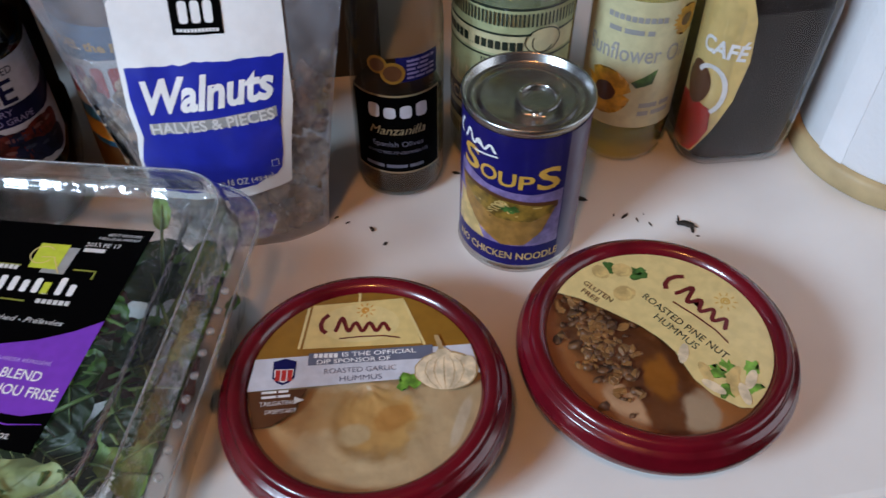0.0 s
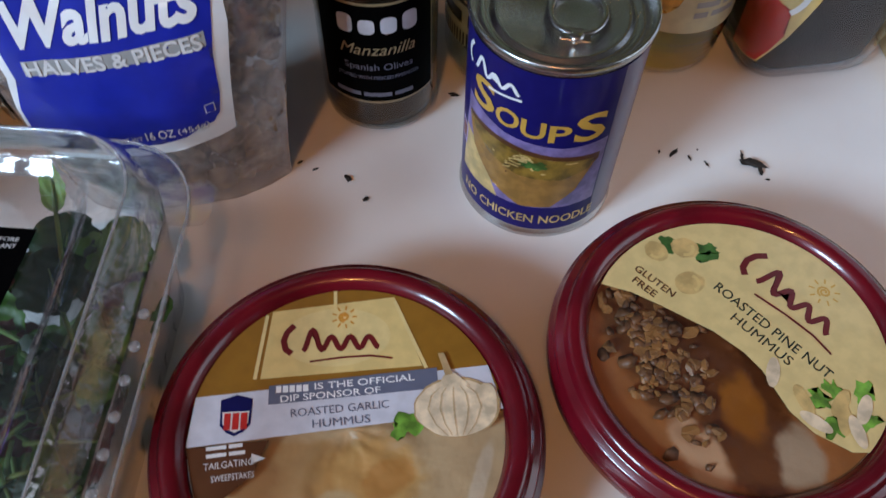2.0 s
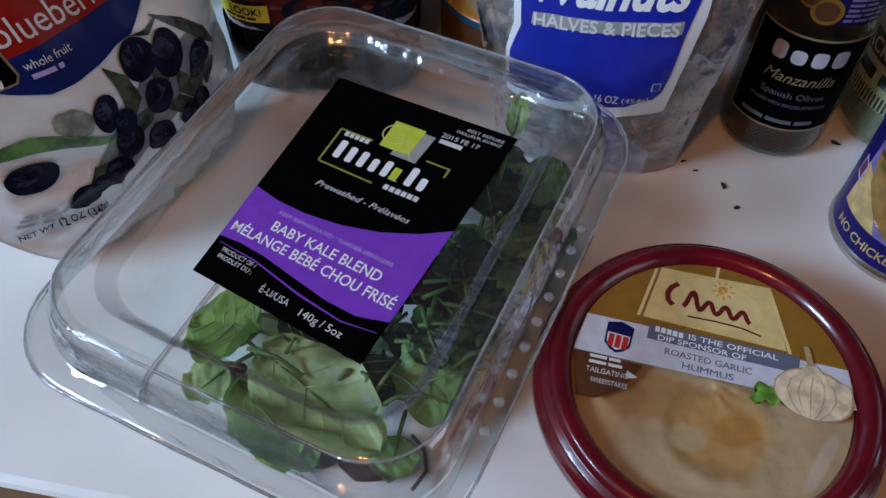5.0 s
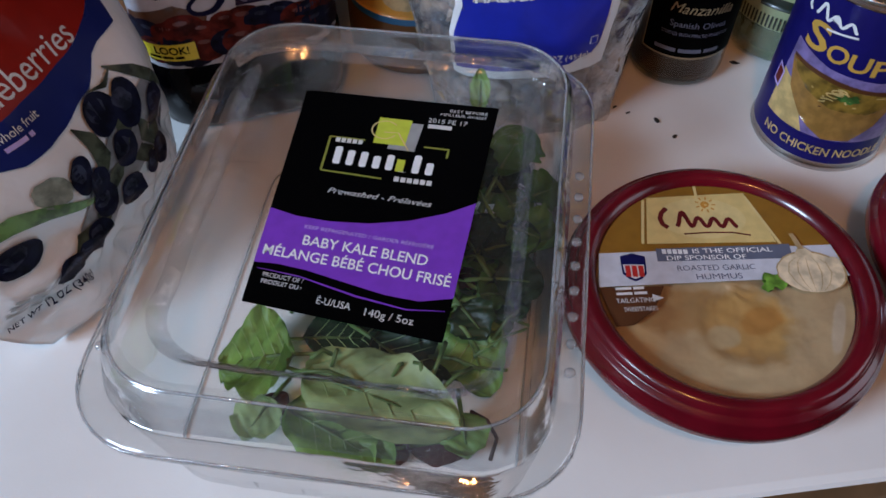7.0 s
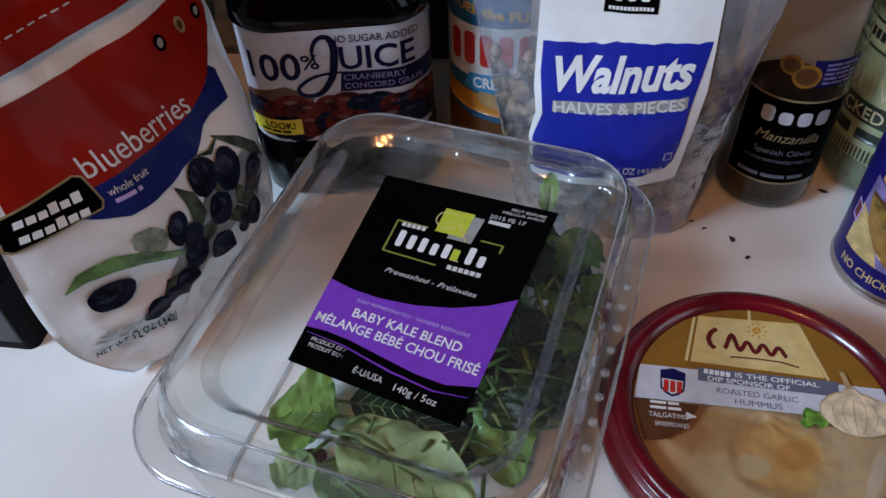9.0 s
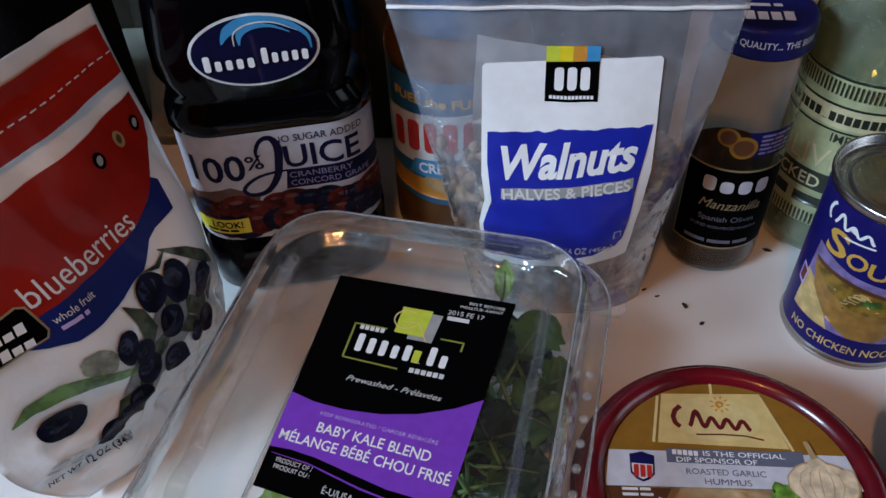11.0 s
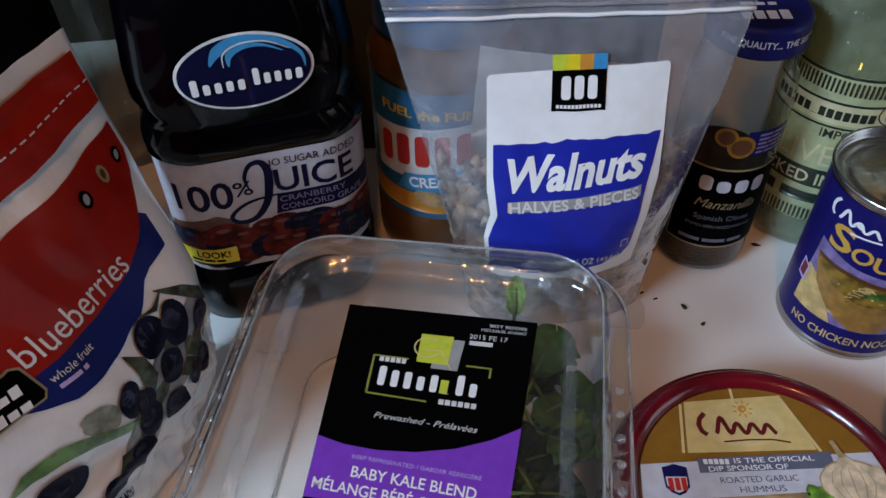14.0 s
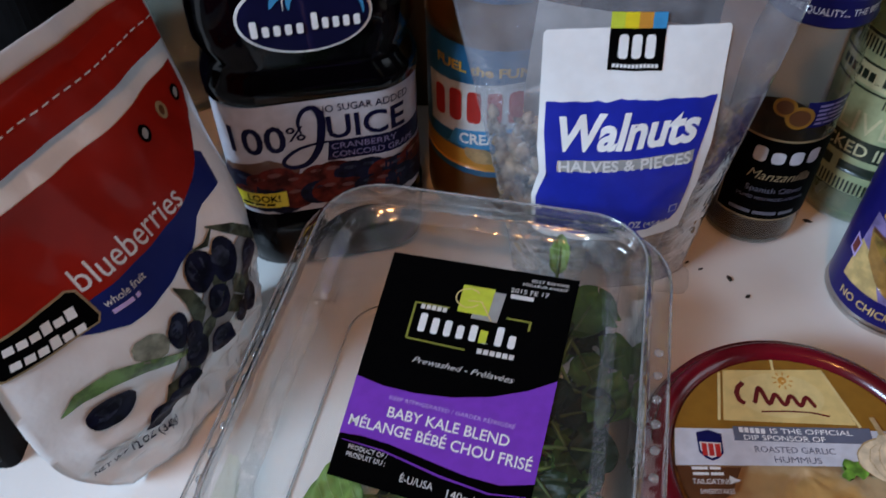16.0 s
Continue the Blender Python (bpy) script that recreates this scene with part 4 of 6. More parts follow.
    lay("brand_mark", mark(0.0185, 0.0895, 0.012, 0.0026, (1, 1, 1, 1, 1)), "offwhite", lab, g, 0.0003)
    lay("brand_mark", mark(0.0470, 0.0710, 0.0165, 0.0026, (1, 1, 1, 1, 1, 1)), "offwhite", lab, g, 0.0003)
    return ob


clamshell()


def leaf_spot(length, width, curl, lobes, seed, bend):
    """Gives the point of a leaf at s across (-1 to 1) and t along (0 to 1)."""
    ph = random.Random(seed).random() * 6

    def f(s, t):
        w = width * 0.5 * (max(0.0, math.sin(math.pi * min(1, t) ** 0.8)) ** 0.55 + 0.02)
        w *= 1 + (0.05 * math.sin(t * lobes * 2 * math.pi + ph) + 0.035 * math.sin(t * 34 + ph + 2 * (s > 0)) if lobes else 0.025 * math.sin(t * 20 + ph))
        z = curl * width * (abs(s) ** 1.5) + 0.07 * width * math.sin(s * 7 + t * 9 + ph) * abs(s) + 0.025 * width * math.sin(t * 26 + s * 9 + ph) + bend * length * t * t
        return Vector((w * s, length * t * (1 - 0.15 * abs(bend) * t) + 0.10 * width * abs(s) * (1 - t), z))
    return f


def leaf(spot):
    """A leaf along +y from its stalk, with a lobed edge, a folded midrib and a wavy blade."""
    bm, n, m = bmesh.new(), 26, 6
    rows = [[bm.verts.new(spot(j / m, i / n)) for j in range(-m, m + 1)] for i in range(n + 1)]
    for a, b in zip(rows, rows[1:]):
        for k in range(2 * m):
            bm.faces.new((a[k], a[k + 1], b[k + 1], b[k]))
    return bm


def leaf_veins(spot, r):
    """Side veins, raised a little over the blade."""
    up = Vector((0, 0, 0.0003))
    tubes = []
    for t in (0.14, 0.28, 0.42, 0.56, 0.70):
        for side in (-1, 1):
            tubes.append(tube([spot(side * q * 0.85, min(0.97, t + 0.20 * q)) + up for q in (0.0, 0.25, 0.5, 0.75, 1.0)], [r, r * 0.8, r * 0.6, r * 0.4, r * 0.2], 5))
    return merge(*tubes)


def add_leaf(x, y, z, tilt, roll, yaw, length, width, material, lobes, seed, stalk=0.03, bend=-0.25, label="fresh green baby kale leaf inside the salad clamshell"):
    ob = thing("kale_leaf", HEAP @ pose(x, y, z, tilt, roll, yaw), label, "leaf", "salad leaves in the clamshell")
    spot = leaf_spot(length, width, 0.11, lobes, seed, bend)
    part("blade", leaf(spot), material, ob, "", True)
    if length > 0.036:
        part("veins", leaf_veins(spot, 0.0003), "vein", ob, "pale side veins", True)
    part("stalk", tube([(0, -stalk, -0.002), (0, -stalk * 0.4, -0.0005), (0, length * 0.3, 0.0006 + bend * length * 0.09), (0, length * 0.7, 0.0005 + bend * length * 0.49)], [0.0011, 0.0011, 0.0008, 0.0003]), "stem", ob, "", True)
    return ob


PURPLE = "purple-brown kale leaf inside the salad clamshell"
# large leaves on the tray's floor, seen below the label
add_leaf(-0.0270, -0.0465, 0.022, -4, 10, 99, 0.038, 0.050, "leaf", 4, 11, 0.034, -0.12)
add_leaf(-0.0240, -0.0560, 0.024, 10, -6, -107, 0.078, 0.043, "leaf_grey", 0, 12, 0.022, -0.10)
add_leaf(0.0400, -0.0140, 0.026, -6, 12, -155, 0.046, 0.030, "leaf", 2, 13, 0.020, -0.1)
add_leaf(-0.0300, -0.0690, 0.013, 2, -10, -112, 0.058, 0.034, "leaf", 3, 14, 0.020, -0.05)
add_leaf(-0.0360, -0.0640, 0.012, 2, 6, 160, 0.024, 0.024, "leaf_grey", 3, 15, 0.012, -0.05)
add_leaf(-0.0040, -0.0760, 0.010, 2, 8, -140, 0.026, 0.024, "leaf", 2, 16, 0.012, -0.05)
# leaves under the label, in the dark green that carries its shade
add_leaf(-0.0300, -0.0350, 0.016, 0, 0, -80, 0.040, 0.028, "leaf_dark_shaded", 2, 22, 0.014, -0.1)
add_leaf(0.0020, -0.0310, 0.018, 0, 8, -120, 0.042, 0.030, "leaf_dark_shaded", 2, 23, 0.014, -0.1)
add_leaf(0.0200, -0.0420, 0.014, 0, -8, -70, 0.036, 0.028, "leaf_dark_shaded", 3, 24, 0.012, -0.1)
add_leaf(-0.0150, -0.0780, 0.008, 0, 6, -95, 0.044, 0.022, "leaf_red", 0, 17, 0.01, -0.05, PURPLE)
add_leaf(0.0250, -0.0780, 0.008, 0, 0, -75, 0.036, 0.022, "leaf_red", 0, 18, 0.01, -0.05, PURPLE)
add_leaf(-0.0420, -0.0760, 0.007, 0, 0, -30, 0.020, 0.014, "leaf_red", 0, 19, 0.008, -0.05, PURPLE)
add_leaf(0.0480, -0.0600, 0.012, 0, 6, -165, 0.022, 0.022, "leaf", 3, 20, 0.012, -0.05)
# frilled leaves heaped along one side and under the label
for x, y, z, yaw, ln, wd, mat in ((0.050, 0.060, 0.034, -20, 0.036, 0.036, "leaf_mid"), (0.066, 0.048, 0.034, -60, 0.020, 0.030, "leaf_mid"), (0.044, 0.046, 0.038, 30, 0.034, 0.030, "leaf_dark_shaded"), (0.058, 0.028, 0.036, -110, 0.026, 0.034, "leaf_mid"),
                                  (0.046, 0.012, 0.034, -70, 0.032, 0.030, "leaf_dark_shaded"), (0.050, -0.006, 0.030, -120, 0.026, 0.026, "leaf_dark_shaded"), (0.034, 0.066, 0.030, 10, 0.034, 0.032, "leaf_dark_shaded")):
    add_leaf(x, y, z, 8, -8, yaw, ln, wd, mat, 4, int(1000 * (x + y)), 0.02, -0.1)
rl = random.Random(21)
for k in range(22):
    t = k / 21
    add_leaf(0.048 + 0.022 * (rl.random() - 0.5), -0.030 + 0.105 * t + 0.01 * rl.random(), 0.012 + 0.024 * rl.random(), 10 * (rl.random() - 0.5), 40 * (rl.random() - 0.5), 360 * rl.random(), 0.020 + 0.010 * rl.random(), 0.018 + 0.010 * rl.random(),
             "leaf_mid" if k % 3 == 0 else "leaf_dark_shaded", 3, 30 + k, 0.012)
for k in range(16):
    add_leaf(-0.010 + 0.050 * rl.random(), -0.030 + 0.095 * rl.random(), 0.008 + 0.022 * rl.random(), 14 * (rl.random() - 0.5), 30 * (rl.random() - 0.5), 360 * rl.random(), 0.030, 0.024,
             ("leaf_dark_shaded", "leaf_mid", "leaf_red", "leaf_dark_shaded")[k % 4], (k % 3), 60 + k, 0.02, -0.25, PURPLE if k % 4 == 2 else "fresh green baby kale leaf inside the salad clamshell")
add_leaf(-0.038, -0.006, 0.026, 6, 0, 6, 0.048, 0.020, "leaf", 3, 90, 0.02)
add_leaf(0.0385, 0.080, 0.060, 48, 0, 2, 0.022, 0.010, "leaf", 2, 91, 0.034, 0.1)


def loose_stem(pts, r=0.0010):
    ob = part("cress_sprig", tube([HEAP @ Vector(p) for p in pts], r), "stem", None, "", True)
    return tagged(ob, "thin pale green stalk among the salad leaves", "sprig", "loose sprigs in the clamshell")


for a, b in (((0.0378, -0.0029), (0.0401, -0.0218)), ((0.0353, -0.0251), (0.0533, -0.0389)), ((0.0382, -0.0379), (0.0336, -0.0573)), ((0.051, -0.0491), (0.0369, -0.0621)), ((0.0679, -0.0178), (0.0578, -0.0315)), ((0.026, -0.0498), (0.0304, -0.0545)), ((0.0211, -0.0512), (0.0174, -0.0554)), ((-0.0082, -0.0482), (-0.0097, -0.0543)), ((-0.0243, -0.0613), (0.0027, -0.0605)), ((0.0437, 0.0126), (0.0525, 0.0022)), ((-0.0188, -0.0539), (-0.0112, -0.0484))):
    loose_stem([(*a, 0.033), ((a[0] + b[0]) / 2 + 0.001, (a[1] + b[1]) / 2 + 0.001, 0.035), (*b, 0.029)])
for q in range(4):
    x, y, z, a = 0.030 + 0.034 * rl.random(), -0.060 + 0.060 * rl.random(), 0.026 + 0.010 * rl.random(), 6.28 * rl.random()
    ln = 0.012 + 0.010 * rl.random()
    loose_stem([(x - ln * math.cos(a), max(-0.078, y - ln * math.sin(a)), z - 0.004), (x, y, z + 0.002), (min(0.070, x + ln * math.cos(a)), y + ln * math.sin(a), z)], 0.0006 + 0.0004 * rl.random())
# a thin red stalk
red = part("cress_sprig", tube([HEAP @ Vector(p) for p in ((0.052, -0.056, 0.006), (0.060, -0.060, 0.007), (0.065, -0.068, 0.007), (0.063, -0.078, 0.006))], 0.0009), "leaf_red", None, "", True)
tagged(red, "thin dark red stalk on the clamshell floor", "sprig", "loose sprigs in the clamshell")


# ---- pouches ----
def pouch(P, hw, H, nu=64, nv=80):
    """Front and back sheets of a pouch, joined round the edge. P(u, v, side) gives a point; u runs from -1 to 1."""
    bm = bmesh.new()
    grids = []
    for side in (-1, 1):
        grids.append([[bm.verts.new(P(hw(H * j / nv) * (2 * i / nu - 1), H * j / nv, side)) for i in range(nu + 1)] for j in range(nv + 1)])
    for g, flip in ((grids[0], False), (grids[1], True)):
        for j in range(nv):
            for i in range(nu):
                q = (g[j][i], g[j][i + 1], g[j + 1][i + 1], g[j + 1][i])
                bm.faces.new(q[::-1] if flip else q)
    f, b = grids
    for j in range(nv):
        bm.faces.new((f[j][0], f[j + 1][0], b[j + 1][0], b[j][0]))
        bm.faces.new((f[j][nu], b[j][nu], b[j + 1][nu], f[j + 1][nu]))
    for i in range(nu):
        bm.faces.new((f[0][i], b[0][i], b[0][i + 1], f[0][i + 1]))
    return bm


def sheet(P):
    return lambda u, v, lift: P(u, v, -1) + Vector((0, -lift - 0.0004, 0))


# blueberries
BH = 0.2040


def bb_half(v):
    return 0.0770 - 0.017 * max(0, 1 - v / 0.05) ** 2 + 0.001 * math.sin(v * 60)


def bb_point(u, v, side):
    s = max(-1, min(1, u / bb_half(v)))
    t = v / 0.215
    fat = (0.016 * (1 - t) ** 0.5 + 0.030 * math.sin(math.pi * min(1, t * 1.15)) ** 1.2 * (1 - t) ** 0.4) if t < 0.87 else 0.0012
    fat = max(0.0012, fat)
    round_ = max(0.0, 1 - abs(s) ** 2.4)
    y = side * fat * round_ * (1.0 if side < 0 else 0.8)
    wr = 0.0022 * noise.noise((u * 30, v * 26, 2 + side)) + 0.0012 * noise.noise((u * 75 + v * 20, v * 40, 5))
    low = max(0.0, 1 - v / 0.085)
    wr += min(1.0, 1.6 * low) * (0.0085 * noise.noise((u * 38 + 4, v * 55, 1)) + 0.0090 * abs(noise.noise((u * 52 + v * 40, v * 46 - u * 20, 4))) + 0.0026 * abs(noise.noise((u * 90 - v * 60, v * 70, 9))))
    belly = 0.010 * max(0.0, min(1.0, (u - 0.005) / 0.035)) * math.exp(-((v - 0.085) / 0.035) ** 2) * round_ ** 0.5 if side < 0 else 0.0
    u -= 0.009 * max(0.0, (-s - 0.55) / 0.45) * math.exp(-((v - 0.070) / 0.045) ** 2)
    return Vector((u, y - belly + wr * min(1, round_ * 2 + 0.15), v))


def blueberry_pouch():
    ob = thing("blueberry_pouch", pose(-0.2848, 0.3289, 0.0017, -11.2, 0, 76.8) @ pose(0, 0, 0, 0, 2.0, 0), "red, white and blue stand-up pouch of frozen blueberries", "food pouch")
    part("pouch_body", pouch(bb_point, bb_half, BH), "pouch_white", ob, "white plastic film pouch", True)
    S = sheet(bb_point)
    k = 0.004
    e = 0.0715
    red = lay("red_panel", flat([(-e, 0.107), (-0.053, 0.111), (-0.041, 0.1140), (0.0087, 0.1170), (0.030, 0.1215), (0.048, 0.1290), (e - 0.006, 0.1370), (e, 0.1450), (e, 0.1600), (-e, 0.1610)]), "bagred", ob, S, 0.0003, k, "red printed panel")
    lay("red_top_panel", flat([(-e, 0.1720), (e, 0.1710), (e, 0.1960), (-e, 0.1965)]), "bagred", ob, S, 0.0028, k, "red printed header")
    lay("tear_line", flat(*[rect(-e + 0.006 * i, 0.1825, -e + 0.006 * i + 0.0036, 0.1832) for i in range(24)]), "offwhite", ob, S, 0.0033, k)
    lay("blue_band", flat([(-0.053, 0.1115), (-0.041, 0.1145), (-0.015, 0.1163), (0.0087, 0.1172), (0.017, 0.1187), (0.032, 0.1222), (0.045, 0.1280), (0.049, 0.1240), (0.0425, 0.1120), (0.034, 0.1124), (0.026, 0.1124), (0.0195, 0.1105), (0.014, 0.1060), (0.008, 0.1010), (-0.003, 0.0993), (-0.0125, 0.0968), (-0.0217, 0.0952), (-0.0351, 0.0948), (-0.045, 0.0995), (-0.053, 0.1050)]), "bagblue", ob, S, 0.0004, k, "blue printed band")
    lay("lettering", words("blueberries", -0.0415, 0.1190, 0.0110, 0.060, 0.0), "offwhite", red, S, 0.0007, k)
    lay("lettering", words("whole fruit", -0.0385, 0.1078, 0.0040, 0.0200, 0.0), "offwhite", ob, S, 0.0007, k)
    lay("fine_print", bars(-0.0375, 0.1035, 0.015, 0.0022, 1), "lilac", ob, S, 0.0007, k)
    lay("brand_plate", flat([(-0.0745, 0.1010), (-0.0430, 0.1040), (-0.0410, 0.1075), (-0.0425, 0.1215), (-0.0460, 0.1240), (-0.0770, 0.1190), (-0.078, 0.1040)]), "dullgold", ob, S, 0.0006, k)
    pl = lay("brand_plate_face", flat([(-0.0740, 0.1020), (-0.0435, 0.1050), (-0.0420, 0.1075), (-0.0435, 0.1210), (-0.0460, 0.1230), (-0.0762, 0.1180), (-0.0770, 0.1045)]), "blk", ob, S, 0.0008, k, "small black plate")
    lay("brand_mark", merge(mark(-0.0720, 0.1120, 0.025, 0.0050, (0.7, 0.7, 0.7, 1, 0.7, 1), 0.1), mark(-0.0720, 0.1045, 0.025, 0.0050, (0.7, 0.7, 0.7, 1, 0.7, 0.7), 0.1)), "white", pl, S, 0.0010, k)
    for x, z in ((0.0265, 0.1495), (0.0455, 0.1490), (0.0620, 0.1480)):
        lay("round_seal", flat(oval(x, z, 0.0038, 0.0038)), "blk" if x != 0.0455 else "dullgold", red, S, 0.0006, k)
        lay("seal_centre", flat(oval(x, z, 0.0024, 0.0018, 16, 40)), "greyink" if x != 0.0455 else "brown", red, S, 0.0008, k)
    # printed fruit and leaves
    lay("leaf_picture", flat(stroke([(-0.0665, 0.0720), (-0.060, 0.0765), (-0.050, 0.0765), (-0.038, 0.0712), (-0.0207, 0.0615), (-0.008, 0.0560)], [0.0006, 0.0062, 0.0085, 0.0066, 0.0030, 0.0012])), "herbprint", ob, S, 0.0006, k)
    lay("leaf_picture", flat(oval(-0.0335, 0.0785, 0.0085, 0.0068, 24, -35, 0.12)), "leafpale", ob, S, 0.0005, k)
    lay("leaf_picture", flat(stroke([(0.0190, 0.1045), (0.0300, 0.0950), (0.0400, 0.0840), (0.0480, 0.0730)], [0.0006, 0.0055, 0.0065, 0.0010])), "leafdull", ob, S, 0.0005, k)
    lay("leaf_picture", flat(stroke([(-0.012, 0.0950), (-0.0075, 0.0860), (-0.006, 0.0740), (-0.010, 0.0640)], [0.0006, 0.0070, 0.0085, 0.0010])), "leafdull", ob, S, 0.0007, k)
    lay("leaf_picture", flat(stroke([(0.006, 0.1005), (0.014, 0.0985), (0.022, 0.1030)], [0.0004, 0.0028, 0.0004])), "leafdull", ob, S, 0.0007, k)
    fruit = ((0.0047, 0.0898, 0.0078, 0.0092), (0.0182, 0.0858, 0.0066, 0.0108), (0.0330, 0.0738, 0.0062, 0.0095), (-0.0197, 0.0758, 0.0056, 0.0085), (0.0067, 0.0690, 0.0070, 0.0080), (0.0292, 0.0494, 0.0060, 0.0074),
             (0.0187, 0.0500, 0.0046, 0.0052), (0.0010, 0.0484, 0.0066, 0.0078), (-0.0142, 0.0560, 0.0066, 0.0076), (-0.0130, 0.0660, 0.0052, 0.0066), (-0.0252, 0.0440, 0.0070, 0.0074), (-0.0340, 0.0420, 0.0050, 0.0056), (-0.0421, 0.0394, 0.0072, 0.0070), (-0.0541, 0.0604, 0.0080, 0.0072), (0.0410, 0.0610, 0.0052, 0.0070))
    # grey print and dull leaves round the fruit, darkened for shade on the pouch
    lay("printed_shade", flat(stroke([(0.034, 0.086), (0.016, 0.074), (-0.006, 0.060), (-0.026, 0.046), (-0.044, 0.036)], [0.008, 0.026, 0.026, 0.018, 0.006])), "greyprint_shade", ob, S, 0.0004, k)
    for x, z, a, ln in ((0.012, 0.078, 60, 0.013), (0.022, 0.066, 110, 0.012), (-0.003, 0.062, 35, 0.013), (-0.018, 0.052, 60, 0.012), (-0.032, 0.048, 20, 0.010), (0.016, 0.058, 160, 0.010), (0.030, 0.060, 80, 0.011)):
        dx, dz = 0.9 * ln * math.cos(radians(a)), ln * math.sin(radians(a))
        lay("leaf_picture", flat(stroke([(x - dx, z - dz), (x, z), (x + dx, z + dz)], [0.0008, 0.0095, 0.0008])), "leafdull", ob, S, 0.00075, k)
    for i, (x, z, rx, rz) in enumerate(fruit):
        rx, rz = rx * 1.12, rz * 1.12
        lay("berry_picture", flat(oval(x, z, rx, rz, 22, -12, 0.05, i)), "berry", ob, S, 0.0008 + 0.00003 * i, k)
        lay("berry_bloom", flat(oval(x - 0.0012, z + rz * 0.25, rx * 0.62, rz * 0.48, 16, 20, 0.25, i)), "berryhi", ob, S, 0.00082 + 0.00003 * i, k)
        lay("berry_crown", flat(oval(x + rx * 0.35, z - rz * 0.3, rx * 0.26, rz * 0.22, 10, 0, 0.5, i)), "berry", ob, S, 0.00084 + 0.00003 * i, k)
    lay("fine_print", bars(-0.0690, 0.0365, 0.0200, 0.0100, 3, 1.2, 4, -28), "greyink", ob, S, 0.0007, k)
    lay("lettering", words("NET WT 12 OZ (340g)", -0.0700, 0.0250, 0.0048, 0.036, 0.016, 0, -1), "deepnavy", ob, S, 0.0016, k)
    return ob


blueberry_pouch()

# walnuts
WH = 0.204


def wn_half(v):
    return 0.058 + 0.030 * (v / WH) ** 1.3


def wn_point(u, v, side):
    s = max(-1, min(1, u / wn_half(v)))
    t = v / WH
    fat = max(0.0008, 0.014 * (1 - t) + 0.022 * math.sin(math.pi * min(1, t * 1.1 + 0.05)) ** 1.3 * (1 - t) ** 0.3) if t < 0.93 else 0.0008
    round_ = max(0.0, 1 - abs(s) ** 2.6)
    y = 0.014 * t ** 4 + side * fat * round_
    wr = 0.0016 * noise.noise((u * 40, v * 30, 7 + side)) + 0.0009 * noise.noise((u * 90 + v * 60, v * 50, 3))
    x = u + 0.013 * (1 - t) * max(0.0, (-s - 0.55) / 0.45)
    return Vector((x, y + wr * min(1, 0.2 + 2 * round_), v))


def walnut_pouch():
    ob = thing("walnut_pouch", pose(-0.0815, 0.4455, 0.0, 0, 0, 6), "clear zip pouch of walnuts with white and blue label", "food pouch")
    part("pouch_body", pouch(wn_point, wn_half, WH), "pouch", ob, "clear plastic pouch", True)
    S = sheet(wn_point)
    k = 0.004
    zip_ = lambda z: tube([wn_point(wn_half(z) * s / 10, z, -1) + Vector((0, -0.001, 0)) for s in range(-10, 11)], 0.0011, 6)
    part("zip_strip", zip_(0.1905), "pouch_white", ob, "white zip ridge", True)
    part("zip_strip", zip_(0.1955), "pouch", ob, "", True)
    lab = lay("label", flat([(-0.0380, 0.056), (-0.0300, 0.0535), (0.0200, 0.0540), (0.0420, 0.0570), (0.0445, 0.080), (0.0490, 0.110), (0.0490, 0.1672), (0.0475, 0.1687), (-0.0370, 0.1652), (-0.0385, 0.1637), (-0.0385, 0.110), (-0.0365, 0.096), (-0.0405, 0.080)]), "white", ob, S, 0.0006, k, "white and blue paper label")
    B = lambda u, v, lift: wn_point(u, v, 1) + Vector((0, -0.0006 - lift, 0))
    lay("back_label", flat([(-0.045, 0.060), (0.030, 0.058), (0.034, 0.120), (0.036, 0.1620), (-0.041, 0.1760), (-0.045, 0.120)]), "offwhite", ob, B, 0.0, k, "grey reverse of a back label seen through the film")
    r = random.Random(3)
    top = [(-0.0355 + 0.0036 * i, 0.1335 + 0.0012 * (r.random() - 0.5) + 0.0017 * i / 23 + (0.0008 if i > 8 else 0)) for i in range(24)]
    low = [(0.0415, 0.100), (0.0400, 0.080), (0.0380, 0.070), (0.0350, 0.0660), (0.0280, 0.0650), (0.0230, 0.0620), (0.0120, 0.0605), (-0.005, 0.0600), (-0.0200, 0.0595), (-0.0360, 0.0600), (-0.0375, 0.080), (-0.0330, 0.096), (-0.0355, 0.118)]
    blue = lay("blue_panel", flat(top + low), "royal", lab, S, 0.0009, k, "royal blue torn-edge panel")
    lay("lettering", words("Walnuts", -0.0275, 0.1105, 0.0170, 0.0690, 0.034, 0.3, 4), "white", blue, S, 0.0013, k)
    lay("lettering_band", flat([(-0.0280, 0.0985), (0.0400, 0.1035), (0.0400, 0.1095), (-0.0280, 0.1045)]), "greyink", blue, S, 0.0010, k)
    lay("lettering", words("HALVES & PIECES", -0.0270, 0.0985, 0.0062, 0.0660, 0.022, 0, 4), "offwhite", blue, S, 0.0013, k)
    lay("lettering", merge(words("NET WT", -0.004, 0.0635, 0.0030, 0.010), words("16 OZ", 0.0075, 0.0640, 0.0046, 0.0115, 0.012), words("(454g)", 0.0205, 0.0650, 0.0034, 0.0125)), "offwhite", blue, S, 0.0013, k)
    lay("small_seal", flat(rect(0.0330, 0.0720, 0.0370, 0.0770)), "silver", blue, S, 0.0013, k)
    lay("small_seal_centre", flat(rect(0.0334, 0.0724, 0.0366, 0.0766)), "royal", blue, S, 0.0015, k)
